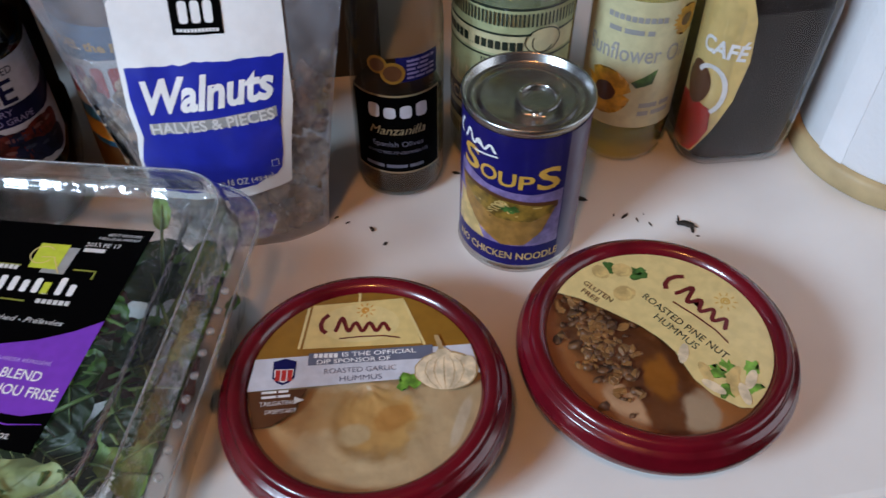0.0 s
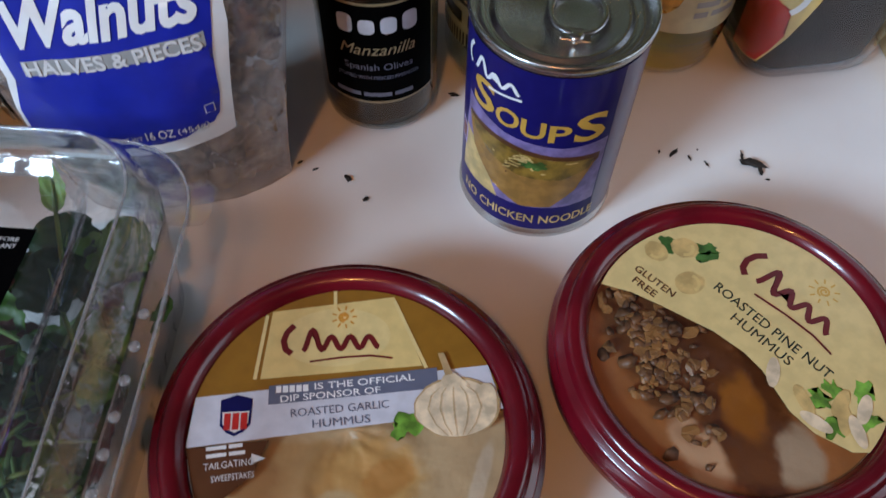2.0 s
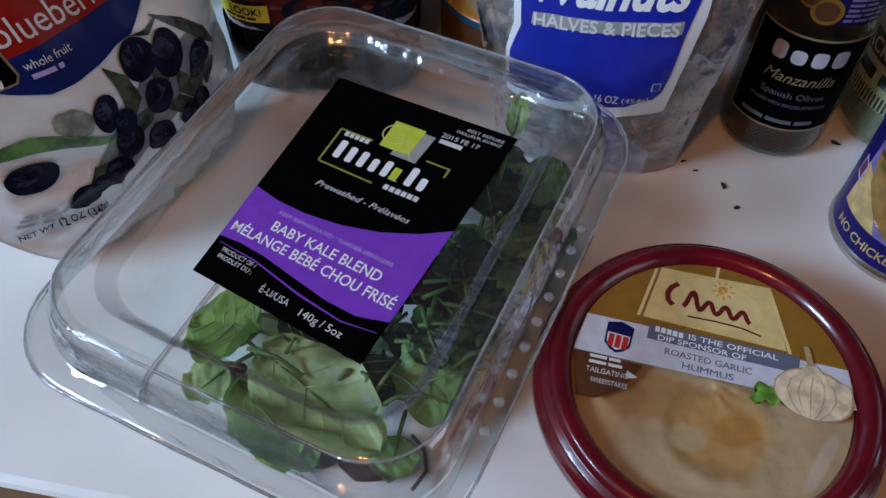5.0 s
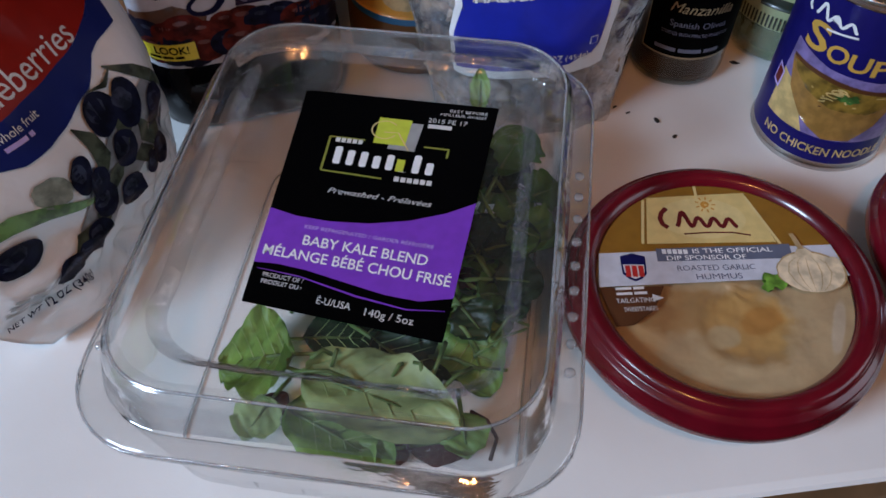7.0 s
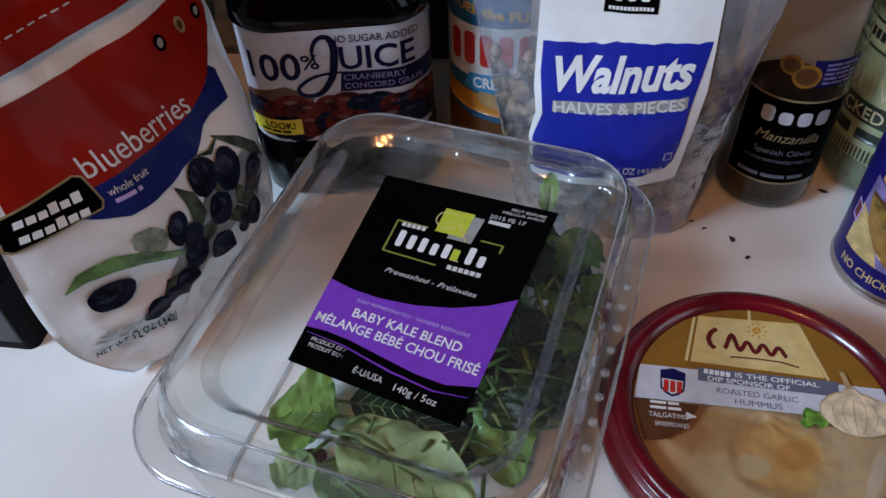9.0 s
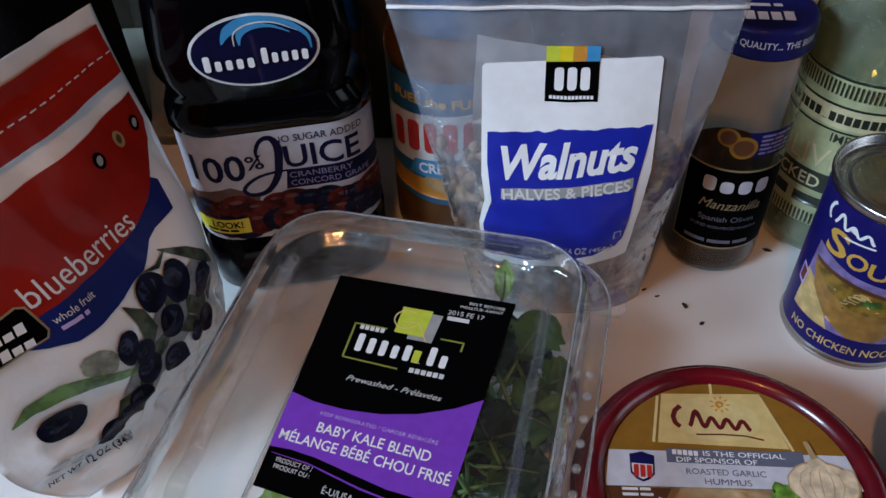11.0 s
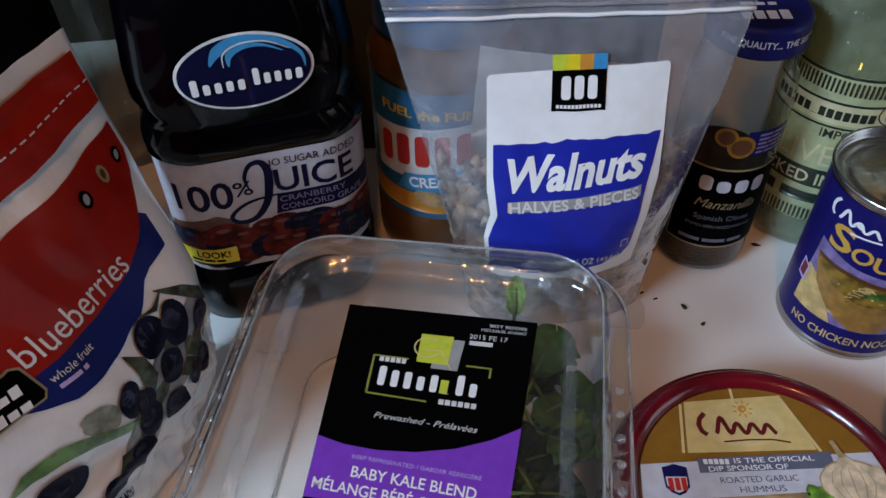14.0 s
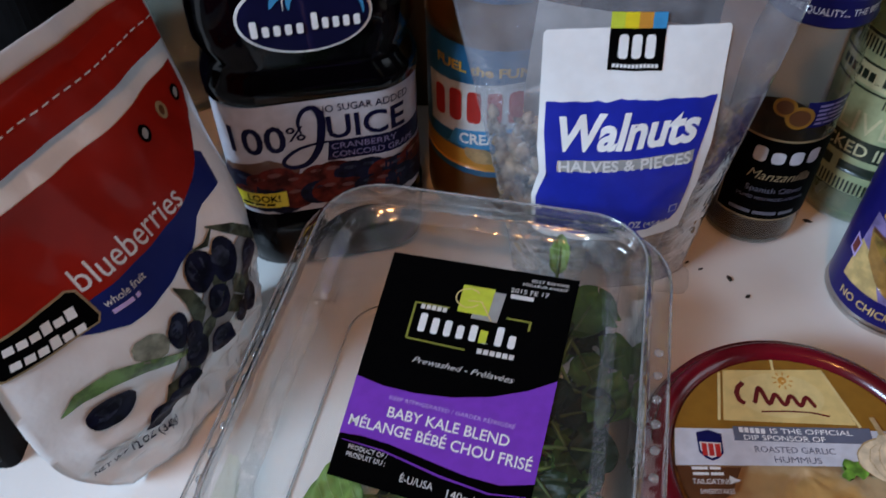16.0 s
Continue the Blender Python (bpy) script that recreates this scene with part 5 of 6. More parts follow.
    plate = lay("brand_plate", flat(rect(-0.0075, 0.1480, 0.0185, 0.1735)), "blk", lab, S, 0.0010, k, "black brand plate with colour blocks")
    for i, c in enumerate(("lime", "yellow", "orange", "sky")):
        lay("colour_block", flat(rect(-0.0075 + 0.0065 * i, 0.1665, -0.0075 + 0.0065 * (i + 1), 0.1735)), c, plate, S, 0.0012, k)
    lay("brand_mark", merge(blobs(-0.0040, 0.1535, 0.0190, 0.0105, (1, 1, 1)), mark(-0.0055, 0.1495, 0.0220, 0.0016, (1,) * 12)), "white", plate, S, 0.0013, k)
    return ob


walnut_pouch()


def nut_heap():
    bm, r = bmesh.new(), random.Random(12)
    for _ in range(420):
        v = 0.006 + 0.112 * r.random() ** 1.1
        u = wn_half(v) * 0.96 * (2 * r.random() - 1)
        f, b = wn_point(u, v, -1).y, wn_point(u, v, 1).y
        room = b - f
        x0 = wn_point(u, v, -1).x
        k = min(0.0060 * (0.6 + 0.7 * r.random()), room * 0.4)
        if k < 0.0012:
            continue
        y = f + 0.0012 + k + (room - 2 * k - 0.0024) * (r.random() ** 1.6)
        before = len(bm.verts)
        bmesh.ops.create_icosphere(bm, subdivisions=2, radius=1.0)
        bm.verts.ensure_lookup_table()
        rot = Euler((r.random() * 6, r.random() * 6, r.random() * 6)).to_matrix()
        off = r.random() * 50
        for vt in bm.verts[before:]:
            d = vt.co.normalized()
            n = 1 + 0.85 * noise.noise(d * 2.9 + Vector((off, 0, 0)))
            q = rot @ Vector((d.x * n, d.y * n * 0.8, d.z * n * 0.7))
            vt.co = Vector((x0 + q.x * k, y + q.y * k * 0.85, max(0.001 + k * 0.1, v + q.z * k)))
    ob = part("walnut_pieces", bm, "walnut", None, "", True)
    ob.matrix_world = pose(-0.0815, 0.4455, 0.0, 0, 0, 6)
    return tagged(ob, "heap of broken brown walnut pieces inside the clear pouch", "walnuts", "", "stuff")


nut_heap()


# ---- juice bottle ----
def on_square(wf, cf):
    """Print on the front of a rounded square body; wf(v), cf(v) give half width and corner radius."""
    def f(u, v, lift):
        w, c = wf(v), cf(v)
        a = abs(u)
        sgn = 1 if u >= 0 else -1
        if a <= w - c:
            return Vector((u, -w - lift, v))
        t = (a - (w - c)) / c
        if t < math.pi / 2:
            return Vector((sgn * (w - c + (c + lift) * math.sin(t)), -(w - c) - (c + lift) * math.cos(t), v))
        return Vector((sgn * (w + lift), -(w - c) + (t - math.pi / 2) * c, v))
    return f


def juice_bottle():
    ob = thing("juice_bottle", pose(-0.2495, 0.4806, 0, 0, 0, 20), "large dark juice bottle with white label and oval emblem", "bottle")
    keys = [(0.0, 0.044, 0.020), (0.002, 0.050, 0.022), (0.008, 0.0545, 0.024), (0.022, 0.0560, 0.026), (0.048, 0.0562, 0.026), (0.049, 0.0548, 0.026), (0.1255, 0.0548, 0.026), (0.1265, 0.0562, 0.026), (0.134, 0.0562, 0.028), (0.140, 0.0535, 0.030), (0.146, 0.0525, 0.030), (0.156, 0.0560, 0.030), (0.170, 0.0560, 0.032), (0.200, 0.0525, 0.034), (0.215, 0.0480, 0.034), (0.232, 0.0400, 0.030), (0.248, 0.0270, 0.024), (0.256, 0.0200, 0.0198), (0.262, 0.0190, 0.0188)]
    part("bottle_body", loft([(rounded(w, w, c, 10), z) for z, w, c in keys]), "juice", ob, "dark purple juice behind clear plastic", True)
    part("cap", lathe([(0.0205, 0.262), (0.0210, 0.263), (0.0210, 0.278), (0.0200, 0.280), (0, 0.280)], 32), "black", ob, "dark screw cap", True)
    f = on_square(lambda v: 0.0550, lambda v: 0.026)
    k = 0.006
    lab = lay("label", flat(rect(-0.088, 0.0500, 0.088, 0.1248)), "pearl", ob, f, 0.0, k, "white paper label with fruit picture")
    lay("lettering", words("NO SUGAR ADDED", -0.001, 0.1162, 0.0046, 0.050, 0.004), "deepnavy", lab, f, 0.0003, k)
    lay("lettering", merge(words("100", -0.0500, 0.0945, 0.0175, 0.0310, 0.018), words("%", -0.0185, 0.1005, 0.0095, 0.0100, 0.010)), "deepnavy", lab, f, 0.0003, k)
    lay("lettering", words("UICE", 0.0030, 0.0990, 0.0150, 0.0430, 0.018), "deepnavy", lab, f, 0.0003, k)
    lay("lettering_initial", flat(swept([(-0.0105, 0.1040), (-0.0115, 0.1120), (-0.0080, 0.1190), (-0.0025, 0.1200), (0.0005, 0.1140), (-0.0002, 0.1040), (-0.003, 0.093), (-0.010, 0.084), (-0.019, 0.083), (-0.022, 0.088), (-0.014, 0.0945), (-0.002, 0.0970), (0.010, 0.0968)], [0.0008, 0.0020, 0.0026, 0.0034, 0.0044, 0.0046, 0.0040, 0.0032, 0.0028, 0.0024, 0.0020, 0.0016, 0.0008])), "deepnavy", lab, f, 0.00035, k)
    lay("navy_band", flat([(0.001, 0.0840), (0.055, 0.0840), (0.088, 0.084), (0.088, 0.0972), (0.003, 0.0972)]), "deepnavy", lab, f, 0.0002, k)
    lay("lettering", merge(words("CRANBERRY", 0.0040, 0.0915, 0.0040, 0.036, 0.004), words("CONCORD GRAPE", 0.0040, 0.0858, 0.0040, 0.047, 0.004)), "lavender", lab, f, 0.0004, k)
    lay("picture_blur", flat([(-0.060, 0.082), (-0.030, 0.090), (-0.014, 0.082), (-0.018, 0.070), (-0.060, 0.065)]), "brown", lab, f, 0.0002, k)
    r = random.Random(9)
    for i in range(26):
        x, z = -0.058 + 0.118 * (i % 13) / 12 + 0.004 * r.random(), (0.0700 if i < 13 else 0.0590) + 0.005 * r.random()
        a = 0.0074 + 0.0022 * r.random()
        c = ("berry", "cranred", "berry", "cranred", "cranred")[r.randrange(5)]
        lay("fruit_picture", flat(oval(x, z, a * 1.25, a, 18)), c, lab, f, 0.0004 + 0.00001 * i, k)
        lay("fruit_shine", flat(oval(x - 0.001, z + a * 0.45, a * 0.4, a * 0.16, 10)), "berryhi" if c == "berry" else "cranhi", lab, f, 0.00041 + 0.00001 * i, k)
    yl = lay("yellow_flash", flat([(-0.058, 0.0555), (-0.024, 0.0560), (-0.024, 0.0672), (-0.058, 0.0655)]), "yellow", lab, f, 0.0010, k)
    lay("lettering", words("LOOK!", -0.046, 0.0605, 0.0048, 0.018, 0.02), "blk", yl, f, 0.0013, k)
    lay("fine_print", bars(-0.050, 0.0575, 0.022, 0.0016, 1), "blk", yl, f, 0.0013, k)
    lay("side_print", bars(0.062, 0.100, 0.02, 0.022, 8, 0.8), "greyink", lab, f, 0.0003, k)
    g = on_square(lambda v: 0.0560 - 0.0035 * max(0, (v - 0.170) / 0.03), lambda v: 0.032)
    em = lay("emblem", flat(oval(0.0, 0.1735, 0.0318, 0.0190, 48)), "offwhite", ob, g, 0.0012, k, "oval navy and blue emblem")
    lay("emblem_field", flat(oval(0.0, 0.1735, 0.0303, 0.0177, 48)), "deepnavy", em, g, 0.0015, k)
    lay("emblem_wave", flat(swept([(-0.0150, 0.1790), (-0.0110, 0.1850), (-0.0030, 0.1888), (0.0080, 0.1890), (0.0190, 0.1855), (0.0262, 0.1790), (0.0275, 0.1720)], [0.0006, 0.0050, 0.0052, 0.0034, 0.0026, 0.0018, 0.0005]), swept([(-0.0065, 0.1775), (-0.0055, 0.1830), (0.0010, 0.1862), (0.0100, 0.1855), (0.0185, 0.1815)], [0.0005, 0.0034, 0.0030, 0.0014, 0.0004])), "sky", em, g, 0.0018, k)
    lay("emblem_foam", flat(swept([(-0.0090, 0.1775), (-0.0080, 0.1840), (0.0000, 0.1877), (0.0110, 0.1872), (0.0220, 0.1820)], [0.0003, 0.0008, 0.0008, 0.0006, 0.0003])), "offwhite", em, g, 0.0020, k)
    lay("brand_mark", merge(blobs(-0.0265, 0.1655, 0.0265, 0.0085, (1, 0.65, 0.65, 0.65, 0.65), 0.6), blobs(0.0020, 0.1668, 0.0245, 0.0085, (1, 0.65, 0.65, 0.65, 0.65), 0.6)), "white", em, g, 0.0022, k)
    return ob


juice_bottle()


# ---- peanut butter ----
def peanut_jar():
    ob = thing("peanut_butter_jar", pose(-0.145, 0.520, 0, 0, 0, -6), "tan peanut butter jar with blue lid and label", "jar")
    R = 0.0440
    part("jar_body", lathe([(0, 0.001), (0.036, 0.001), (0.040, 0.0), (0.0435, 0.003), (R, 0.008), (R, 0.037), (0.0432, 0.038), (0.0432, 0.130), (R, 0.131), (R, 0.137), (0.0425, 0.142), (0.0390, 0.150), (0.0370, 0.154), (0.0370, 0.160)], 64), "peanut", ob, "peanut butter behind clear plastic", True)
    prof = [(0.0390, 0.1540), (0.0400, 0.1550), (0.0400, 0.1820), (0.0385, 0.1850), (0.0, 0.1850)]
    part("lid", lathe(prof, 64), "capblue", ob, "blue screw lid", True)
    wrap, k = on_cylinder(0.0436), 0.004
    f = lambda u, v, lift: wrap(u, v + 0.0075 + 0.10 * u * (1 if 0.055 < v < 0.10 and abs(u) < 0.046 else 0), lift)
    lab = lay("label", flat(rect(-0.130, 0.0315, 0.130, 0.1215)), "tealabel", ob, f, 0.0, k, "blue paper label")
    lay("tan_band", flat(rect(-0.13, 0.036, 0.13, 0.050)), "orange", lab, f, 0.0002, k)
    lay("white_panel", flat([(-0.040, 0.0640), (0.042, 0.060), (0.044, 0.0995), (-0.042, 0.0985)]), "offwhite", lab, f, 0.0003, k)
    lay("brand_mark", blobs(-0.0360, 0.0720, 0.0720, 0.0220, (0.95, 1, 1, 1, 1, 0.95), 0.7), "red", lab, f, 0.0006, k)
    band = lay("blue_ribbon", flat([(-0.024, 0.0520), (-0.018, 0.0660), (0.040, 0.0700), (0.040, 0.0560)]), "sky", lab, f, 0.0008, k)
    lay("lettering", words("CREAMY", -0.0145, 0.0568, 0.0075, 0.036, 0.03, 0, 3), "white", band, f, 0.0011, k)
    lay("lettering", words("FUEL the FUN", -0.032, 0.1050, 0.0060, 0.058, 0.03), "gold", lab, f, 0.0005, k)
    lay("nut_picture", flat(oval(-0.002, 0.0480, 0.010, 0.0060, 24, -12, 0.1)), "garlicdark", lab, f, 0.0006, k)
    return ob


peanut_jar()


# ---- olive jar ----
def olive_jar():
    ob = thing("olive_jar", pose(0.0200, 0.5055, 0, 0, 0, 2), "tall olive jar with dark label and navy metal lid", "jar")
    R = 0.0295
    part("glass", lathe([(0, 0.003), (0.022, 0.002), (0.025, 0.0), (0.0285, 0.003), (R, 0.008), (R, 0.118), (0.0288, 0.129), (0.0270, 0.141), (0.0255, 0.146), (0.0258, 0.148), (0.0245, 0.150), (0.0240, 0.158)], 56), "jar_glass", ob, "clear glass", True)
    part("lid", lathe([(0.0258, 0.1530), (0.0268, 0.1535), (0.0270, 0.1550), (0.0262, 0.1560), (0.0262, 0.1670), (0.0250, 0.1695), (0.0225, 0.1700), (0.0215, 0.1685), (0.0, 0.1685)], 56), "navy", ob, "navy metal lid", True)
    part("brine", lathe([(0, 0.004), (0.0275, 0.005), (0.0283, 0.010), (0.0283, 0.072), (0.0275, 0.0735), (0, 0.0735)], 40), "olive", ob, "olives in murky brine", True)
    f, k = on_cylinder(R), 0.004
    lab = lay("label", flat(rect(-0.031, 0.0235, 0.031, 0.0850)), "dullgold", ob, f, 0.0002, k, "dark label with gold edge")
    lay("label_field", flat(rect(-0.0300, 0.0250, 0.0300, 0.0838)), "blk", lab, f, 0.0004, k)
    lay("brand_mark", blobs(-0.0190, 0.0680, 0.0400, 0.0105, (1, 0.8, 0.9, 1), 0.74), "silver", lab, f, 0.0006, k)
    lay("lettering", words("Manzanilla", -0.0175, 0.0555, 0.0068, 0.036, 0.0, 0.35), "dullgold", lab, f, 0.0006, k)
    lay("lettering", merge(words("Spanish Olives", -0.0160, 0.0460, 0.0042, 0.033), words("STUFFED WITH MINCED PIMIENTOS", -0.0200, 0.0400, 0.0024, 0.040)), "slate", lab, f, 0.0006, k)
    lay("fine_print", bars(-0.022, 0.0285, 0.042, 0.0026, 1, 0.5, 5), "slate", lab, f, 0.0006, k)
    ban = lay("upper_label", flat(rect(0.0010, 0.0945, 0.0290, 0.1115)), "navy", ob, f, 0.0002, k, "small navy upper label")
    lay("fine_print", bars(0.0075, 0.0965, 0.019, 0.013, 5, 0.9, 6), "lavender", ban, f, 0.0005, k)
    for x, z, a in ((-0.0100, 0.1065, 0.0062), (-0.0010, 0.1010, 0.0075)):
        lay("olive_picture", flat(oval(x, z, a, a)), "goldbrown", ban, f, 0.0005, k)
        lay("olive_picture_centre", flat(oval(x, z, a * 0.72, a * 0.72)), "brown", ban, f, 0.0007, k)
    lay("lettering", words("FINE QUALITY... THE BEST", -0.026, 0.1600, 0.0038, 0.052, 0.01), "silver", ob, on_cylinder(0.0262), 0.0002, k)
    top = lambda u, v, lift: Vector((u, v, 0.1686 + lift))
    lay("brand_mark", merge(mark(-0.013, -0.012, 0.026, 0.009, (1, 0.9, 0.9, 1)), bars(-0.011, 0.002, 0.022, 0.003, 1)), "silver", ob, top, 0.0003)
    return ob


olive_jar()


# ---- oil bottles ----
def olive_oil():
    ob = thing("olive_oil_bottle", pose(0.093, 0.5390, 0, 0, 0, -14), "tall green glass olive oil bottle with sage label", "bottle")
    R = 0.0390
    part("glass", lathe([(0, 0.004), (0.030, 0.003), (0.034, 0.0), (0.0375, 0.003), (R, 0.010), (R, 0.150), (0.0375, 0.170), (0.0320, 0.190), (0.0230, 0.208), (0.0170, 0.225), (0.0155, 0.262)], 56), "green_glass", ob, "pale green glass", True)
    part("oil", lathe([(0, 0.006), (0.0365, 0.008), (0.0375, 0.014), (0.0375, 0.140), (0, 0.140)], 40), M["green_glass"], ob, "olive oil", True)
    part("cap", lathe([(0.0165, 0.260), (0.0170, 0.261), (0.0170, 0.284), (0.0160, 0.286), (0, 0.286)], 32), "dkgreen", ob, "dark cap", True)
    f, k = on_cylinder(R), 0.005
    lab = lay("label", flat(rect(-0.052, 0.0260, 0.052, 0.1300)), "sage", ob, f, 0.0002, k, "sage green printed label")
    for z, h in ((0.1300, 0.0018), (0.1130, 0.0016), (0.0970, 0.0014), (0.0655, 0.0014)):
        lay("rule", flat(rect(-0.052, z - h, 0.052, z)), "dkgreen", lab, f, 0.0004, k)
    lay("hatching", flat(*[rect(-0.050 + 0.0025 * i, 0.1185, -0.0488 + 0.0025 * i, 0.1270) for i in range(41)], *[rect(-0.050 + 0.0025 * i, 0.0270, -0.0488 + 0.0025 * i, 0.0355) for i in range(41)]), "dkgreen", lab, f, 0.0004, k)
    lay("white_band", flat([(-0.052, 0.0985), (0.052, 0.0985), (0.052, 0.1115), (-0.052, 0.1115)]), "sunlabel", lab, f, 0.0004, k)
    lay("brand_mark", mark(-0.048, 0.1020, 0.062, 0.0058, (1, 1, 1, 1, 1, 1, 0.05, 1, 1, 1, 1, 1, 1, 1)), "dkgreen", lab, f, 0.0006, k)
    lay("lettering", merge(words("OLIVE OIL", -0.049, 0.0690, 0.0150, 0.085, 0.0)), "sunlabel", lab, f, 0.0007, k)
    lay("lettering", words("IMPORTED", -0.012, 0.0890, 0.0060, 0.036, 0.01), "dkgreen", lab, f, 0.0006, k)
    blk = lay("black_band", flat(rect(-0.052, 0.0520, 0.052, 0.0655)), "dkgreen", lab, f, 0.0005, k)
    lay("lettering", words("PACKED IN ITALY", -0.050, 0.0545, 0.0085, 0.088, 0.012), "sunlabel", blk, f, 0.0008, k)
    lay("fine_print", bars(-0.046, 0.0400, 0.09, 0.0075, 1, 0.5, 7), "dkgreen", lab, f, 0.0005, k)
    lay("olive_picture", flat(oval(0.026, 0.1080, 0.0115, 0.0085, 28, 30)), "sunlabel", lab, f, 0.0008, k)
    lay("olive_picture_line", flat(stroke(arc(0.026, 0.1080, 0.0115, 0, 360, 28, 0.0085), 0.0008), stroke(arc(0.026, 0.1070, 0.0070, 150, 330, 12), 0.0007)), "dkgreen", lab, f, 0.0010, k)
    return ob


olive_oil()


def sunflower_oil():
    ob = thing("sunflower_oil_bottle", pose(0.1750, 0.5460, 0, 0, 0, -10), "clear bottle of yellow sunflower oil with flower label", "bottle")
    R = 0.0320
    ribs = []
    for i in range(5):
        z = 0.006 + 0.0046 * i
        ribs += [(0.0285 + 0.0006 * i, z), (0.0300 + 0.0005 * i, z + 0.0020), (0.0285 + 0.0006 * i, z + 0.0042)]
    part("bottle_body", lathe([(0, 0.003), (0.020, 0.002), (0.024, 0.0), (0.0275, 0.002)] + ribs + [(R, 0.032), (R, 0.150), (0.0300, 0.175), (0.0220, 0.205), (0.0150, 0.222), (0.0140, 0.240)], 56), "yellow_oil", ob, "clear plastic full of yellow oil", True)
    part("cap", lathe([(0.0155, 0.238), (0.0160, 0.239), (0.0160, 0.256), (0.0150, 0.258), (0, 0.258)], 32), "yellow", ob, "yellow cap", True)
    f, k = on_cylinder(R), 0.005
    lab = lay("label", flat(rect(-0.042, 0.0340, 0.042, 0.1270)), "sunlabel", ob, f, 0.0002, k, "cream label with sunflowers")
    lay("brand_mark", merge(mark(-0.022, 0.1130, 0.038, 0.0038, (1,) * 10), bars(-0.020, 0.1045, 0.034, 0.0034, 1, 0.5, 4)), "greyink", lab, f, 0.0004, k)
    lay("lettering", words("Sunflower Oil", -0.034, 0.0850, 0.0125, 0.068, 0.006), "greyink", lab, f, 0.0006, k)
    for cx, cz, rr, s in ((-0.016, 0.0600, 0.0175, 2), (0.030, 0.1120, 0.0105, 5)):
        pet = []
        for i in range(36):
            a = 2 * math.pi * i / 36
            q = rr * (1.0 if i % 2 else 0.72)
            pet.append((cx + q * math.cos(a), cz + q * math.sin(a)))
        lay("petals", flat(pet), "petal", lab, f, 0.0005, k)
        lay("flower_centre", flat(oval(cx, cz, rr * 0.42, rr * 0.42, 24, 0, 0.08, s)), "brown", lab, f, 0.0008, k)
    lay("leaf_picture", flat([(0.000, 0.0700), (0.016, 0.0800), (0.014, 0.0690), (0.004, 0.0660)]), "leafink", lab, f, 0.0005, k)
    lay("fine_print", bars(0.008, 0.0440, 0.026, 0.010, 2, 0.8, 9), "greyink", lab, f, 0.0005, k)
    return ob


sunflower_oil()


# ---- coffee ----
def coffee_jar():
    ob = thing("coffee_jar", pose(0.2490, 0.5480, 0, 0, 0, 8), "square glass jar of dark coffee with yellow label", "jar")
    keys = [(0.0, 0.030, 0.014), (0.002, 0.034, 0.016), (0.008, 0.0375, 0.017), (0.030, 0.0395, 0.018), (0.120, 0.0415, 0.018), (0.150, 0.0400, 0.019), (0.166, 0.0330, 0.020), (0.172, 0.0300, 0.024), (0.180, 0.0300, 0.024)]
    part("glass", loft([(rounded(w, w * 0.9, c, 8), z) for z, w, c in keys], True, False), "coffee_glass", ob, "thick clear glass", True)
    keys = [(0.004, 0.030, 0.014), (0.010, 0.0345, 0.016), (0.030, 0.0365, 0.017), (0.118, 0.0380, 0.017), (0.150, 0.0350, 0.018)]
    part("coffee", loft([(rounded(w, w * 0.88, c, 8), z) for z, w, c in keys]), "coffee", ob, "dark brown coffee", True)
    part("lid", lathe([(0.0330, 0.172), (0.0340, 0.173), (0.0340, 0.190), (0.0325, 0.192), (0, 0.192)], 40), "black", ob, "dark screw lid", True)
    f = lambda u, v, lift: on_square(lambda q: 0.0372 + 0.00003 * q * 100, lambda q: 0.018)(u, v, lift)
    g = lambda u, v, lift: Vector((f(u, v, lift).x * (0.965 + 0.55 * v), f(u, v, lift).y * (0.90 + 0.42 * v) - 0.001, v))
    k = 0.006
    lab = lay("label", flat([(-0.060, 0.010), (-0.036, 0.014), (-0.0270, 0.034), (-0.0185, 0.060), (-0.0150, 0.090), (-0.0180, 0.118), (-0.0260, 0.140), (-0.060, 0.142)]), "palegold", ob, g, 0.0012, k, "yellow and red printed label")
    lay("red_field", flat([(-0.060, 0.011), (-0.037, 0.015), (-0.0325, 0.024), (-0.0285, 0.036), (-0.0340, 0.044), (-0.0300, 0.052), (-0.042, 0.056), (-0.060, 0.054)]), "red", lab, g, 0.0016, k)
    lay("cup_picture", flat(stroke(arc(-0.036, 0.066, 0.011, -60, 140, 14, 0.018), [0.003] * 15)), "offwhite", lab, g, 0.0018, k)
    lay("cup_dark", flat(oval(-0.045, 0.068, 0.011, 0.016)), "brown", lab, g, 0.0017, k)
    lay("lettering", words("CAFÉ", -0.0465, 0.0940, 0.0110, 0.028, 0.03, 0, -6), "white", lab, g, 0.0018, k)
    return ob


coffee_jar()


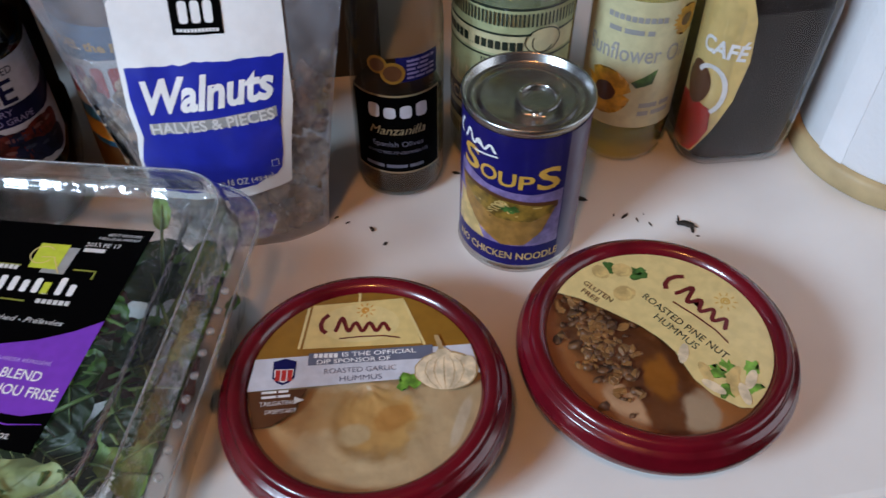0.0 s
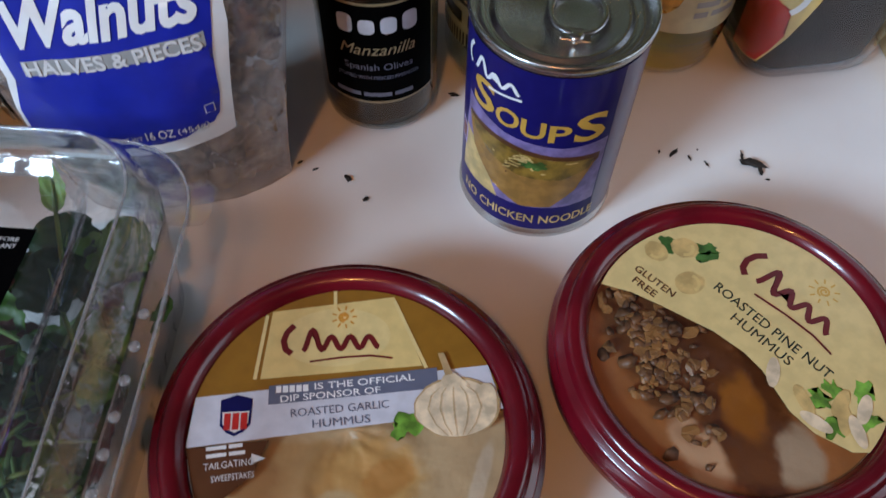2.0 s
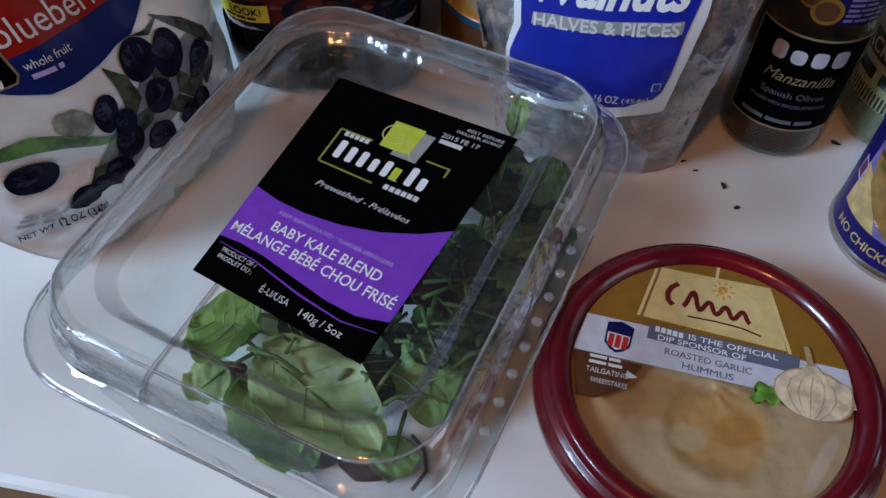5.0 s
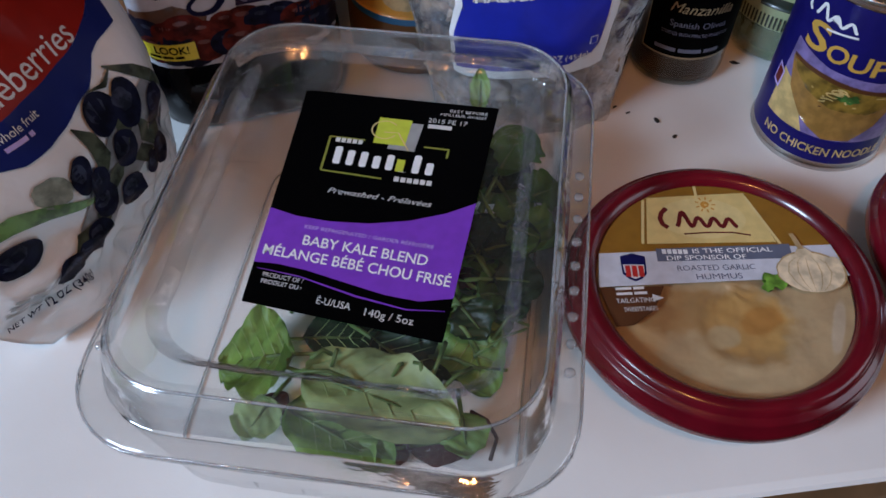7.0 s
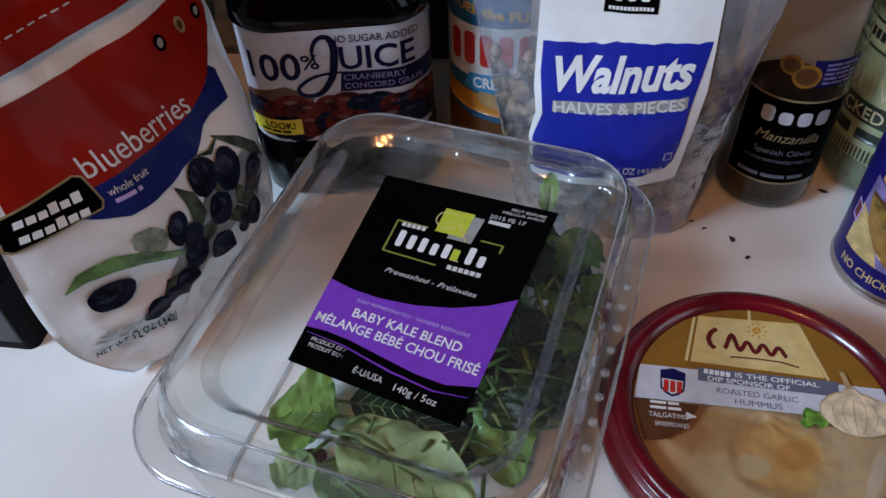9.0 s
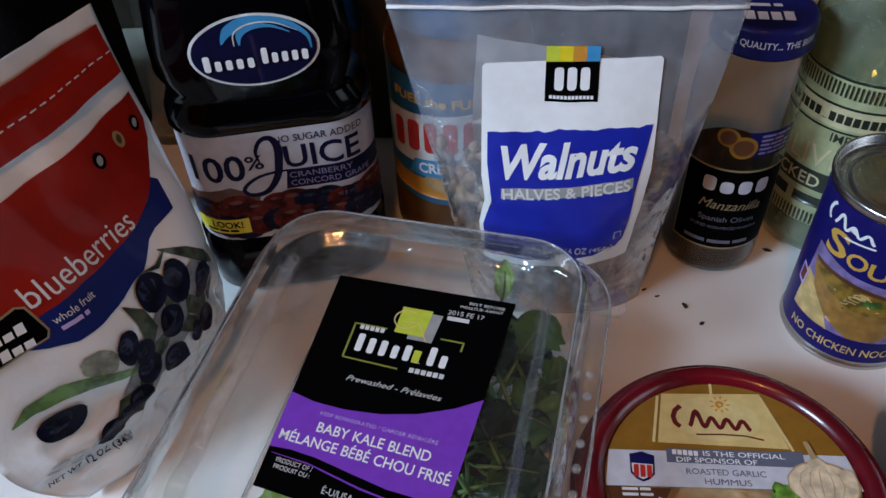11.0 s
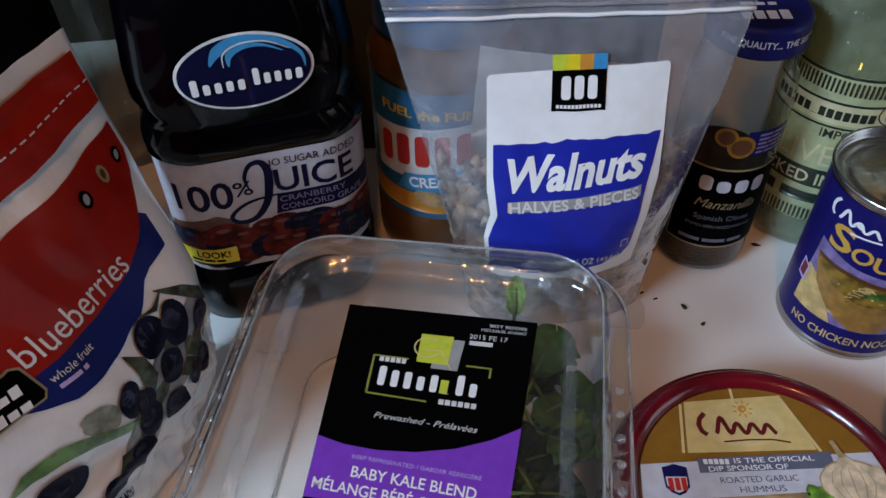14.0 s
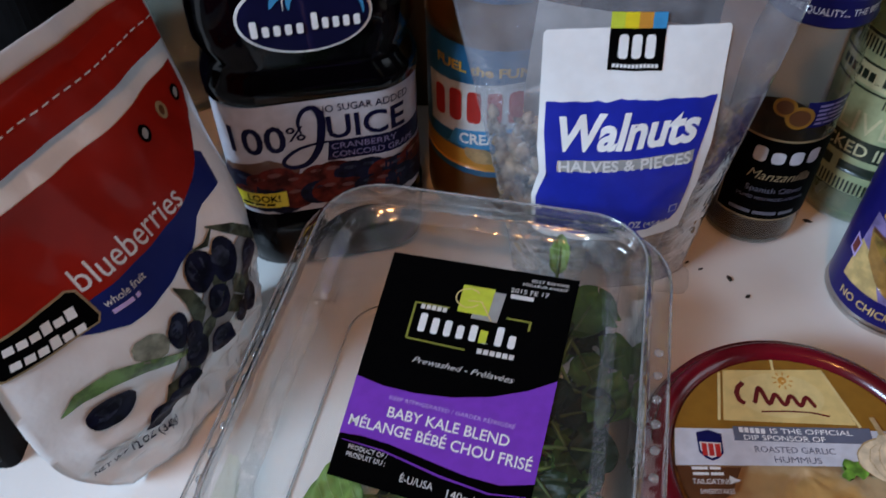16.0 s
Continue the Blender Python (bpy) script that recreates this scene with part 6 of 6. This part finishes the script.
# ---- paper towels ----
def towel_holder():
    m = pose(0.3780, 0.5410, 0)
    base = part("towel_holder", lathe([(0, 0.0), (0.076, 0.0), (0.0785, 0.002), (0.0785, 0.015), (0.0765, 0.0175), (0, 0.0175)], 72), "pale_wood", None, "", True)
    base.matrix_world = m
    tagged(base, "round pale wooden paper towel holder on the countertop", "towel holder")
    part("post", lathe([(0.010, 0.0175), (0.010, 0.310), (0.013, 0.315), (0.012, 0.328), (0, 0.332)], 24), "pale_wood", base, "", True)
    bm = lathe([(0.022, 0.0180), (0.0735, 0.0180), (0.0745, 0.0195), (0.0745, 0.2955), (0.0735, 0.2970), (0.022, 0.2970), (0.022, 0.0180)], 72)
    roll = part("paper_towel_roll", bm, "paper_towel", None, "", True)
    roll.matrix_world = m
    tagged(roll, "white roll of paper towels on a wooden holder", "paper towels")
    part("loose_edge", loft([([(0.0745 * math.cos(a), 0.0745 * math.sin(a)) for a in [radians(q) for q in range(200, 216, 3)]] + [(0.0752 * math.cos(a), 0.0752 * math.sin(a)) for a in [radians(q) for q in range(215, 199, -3)]], z) for z in (0.0185, 0.2965)]), "paper_towel", roll)


towel_holder()


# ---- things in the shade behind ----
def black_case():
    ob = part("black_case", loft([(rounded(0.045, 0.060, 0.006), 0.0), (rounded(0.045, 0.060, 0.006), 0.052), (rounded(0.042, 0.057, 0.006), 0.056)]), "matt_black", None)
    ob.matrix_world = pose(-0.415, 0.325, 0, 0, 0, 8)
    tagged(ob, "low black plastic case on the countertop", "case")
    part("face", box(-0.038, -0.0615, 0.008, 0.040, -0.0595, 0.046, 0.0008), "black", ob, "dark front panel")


black_case()


def added_dark_box():
    """A dark box added against the wall for the shade in the gaps between bottles."""
    ob = thing("added_dark_box", pose(-0.075, 0.655, 0, 0, 0, 8), "dark brown box added to give the gaps behind the jars their shade", "box")
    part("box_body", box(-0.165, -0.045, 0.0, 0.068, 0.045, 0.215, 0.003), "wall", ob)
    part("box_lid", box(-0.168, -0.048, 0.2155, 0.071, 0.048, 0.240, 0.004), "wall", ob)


added_dark_box()


def glass_tumbler():
    ob = thing("drinking_glass", pose(-0.385, 0.590, 0), "clear drinking glass in the shade on the countertop", "glass")
    part("foot", lathe([(0, 0.0), (0.029, 0.0), (0.0305, 0.0015), (0.0310, 0.006), (0.0290, 0.0078), (0, 0.0078)], 40), "jar_glass", ob, "thick clear foot", True)
    part("bowl", lathe([(0.0290, 0.0082), (0.0314, 0.0085), (0.0370, 0.138), (0.0366, 0.1405), (0.0360, 0.1412), (0.0354, 0.1405), (0.0356, 0.138), (0.0302, 0.011), (0, 0.0105)], 40), "jar_glass", ob, "", True)


glass_tumbler()


def added_dark_canister():
    # added black body that stands in for the darkness of the left corner
    ob = thing("added_dark_canister", pose(-0.470, 0.505, 0, 0, 0, 14), "tall black canister added to fill the dark left corner", "canister")
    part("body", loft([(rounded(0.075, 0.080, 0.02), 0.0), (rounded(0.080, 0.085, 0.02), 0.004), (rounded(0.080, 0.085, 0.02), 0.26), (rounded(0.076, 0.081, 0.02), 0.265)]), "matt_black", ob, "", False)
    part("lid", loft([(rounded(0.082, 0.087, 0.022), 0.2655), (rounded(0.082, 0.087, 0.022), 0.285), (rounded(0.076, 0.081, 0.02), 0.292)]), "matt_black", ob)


added_dark_canister()


# ---- crumbs ----
def crumb(x, y, size, seed, long=1.0):
    bm, r = bmesh.new(), random.Random(seed)
    bmesh.ops.create_icosphere(bm, subdivisions=2, radius=1.0)
    for v in bm.verts:
        n = 1 + 0.6 * noise.noise(v.co * 1.7 + Vector((seed, 0, 0)))
        v.co = Vector((v.co.x * n * size * long, v.co.y * n * size * 0.55, (v.co.z * n * 0.35 + 0.3) * size))
    zmin = min(v.co.z for v in bm.verts)
    for v in bm.verts:
        v.co.z -= zmin
    ob = part("crumb", bm, "crumb", None)
    ob.matrix_world = pose(x, y, 0, 0, 0, 360 * r.random())
    return tagged(ob, "dark dry crumb on the cream countertop", "crumb", "crumbs on the counter")


for i, (x, y, s, lg) in enumerate(((0.0046, 0.4468, 0.0022, 1.2), (0.0139, 0.4341, 0.0018, 1), (0.2091, 0.4554, 0.0042, 1.5), (0.2125, 0.4510, 0.0022, 1.6), (0.2050, 0.4610, 0.0014, 2.0), (0.1701, 0.4629, 0.0020, 1.6), (0.178, 0.460, 0.0011, 2.0), (0.186, 0.456, 0.0010, 2.0), (0.163, 0.464, 0.0009, 1.5), (0.1395, 0.4790, 0.0034, 2.2), (-0.012, 0.453, 0.0012, 1.3), (0.0585, 0.5035, 0.0022, 1.3), (0.215, 0.446, 0.0009, 1.5), (0.183, 0.4655, 0.0007, 1.0), (-0.020, 0.4575, 0.0014, 1.2))):
    crumb(x, y, s, i, lg)
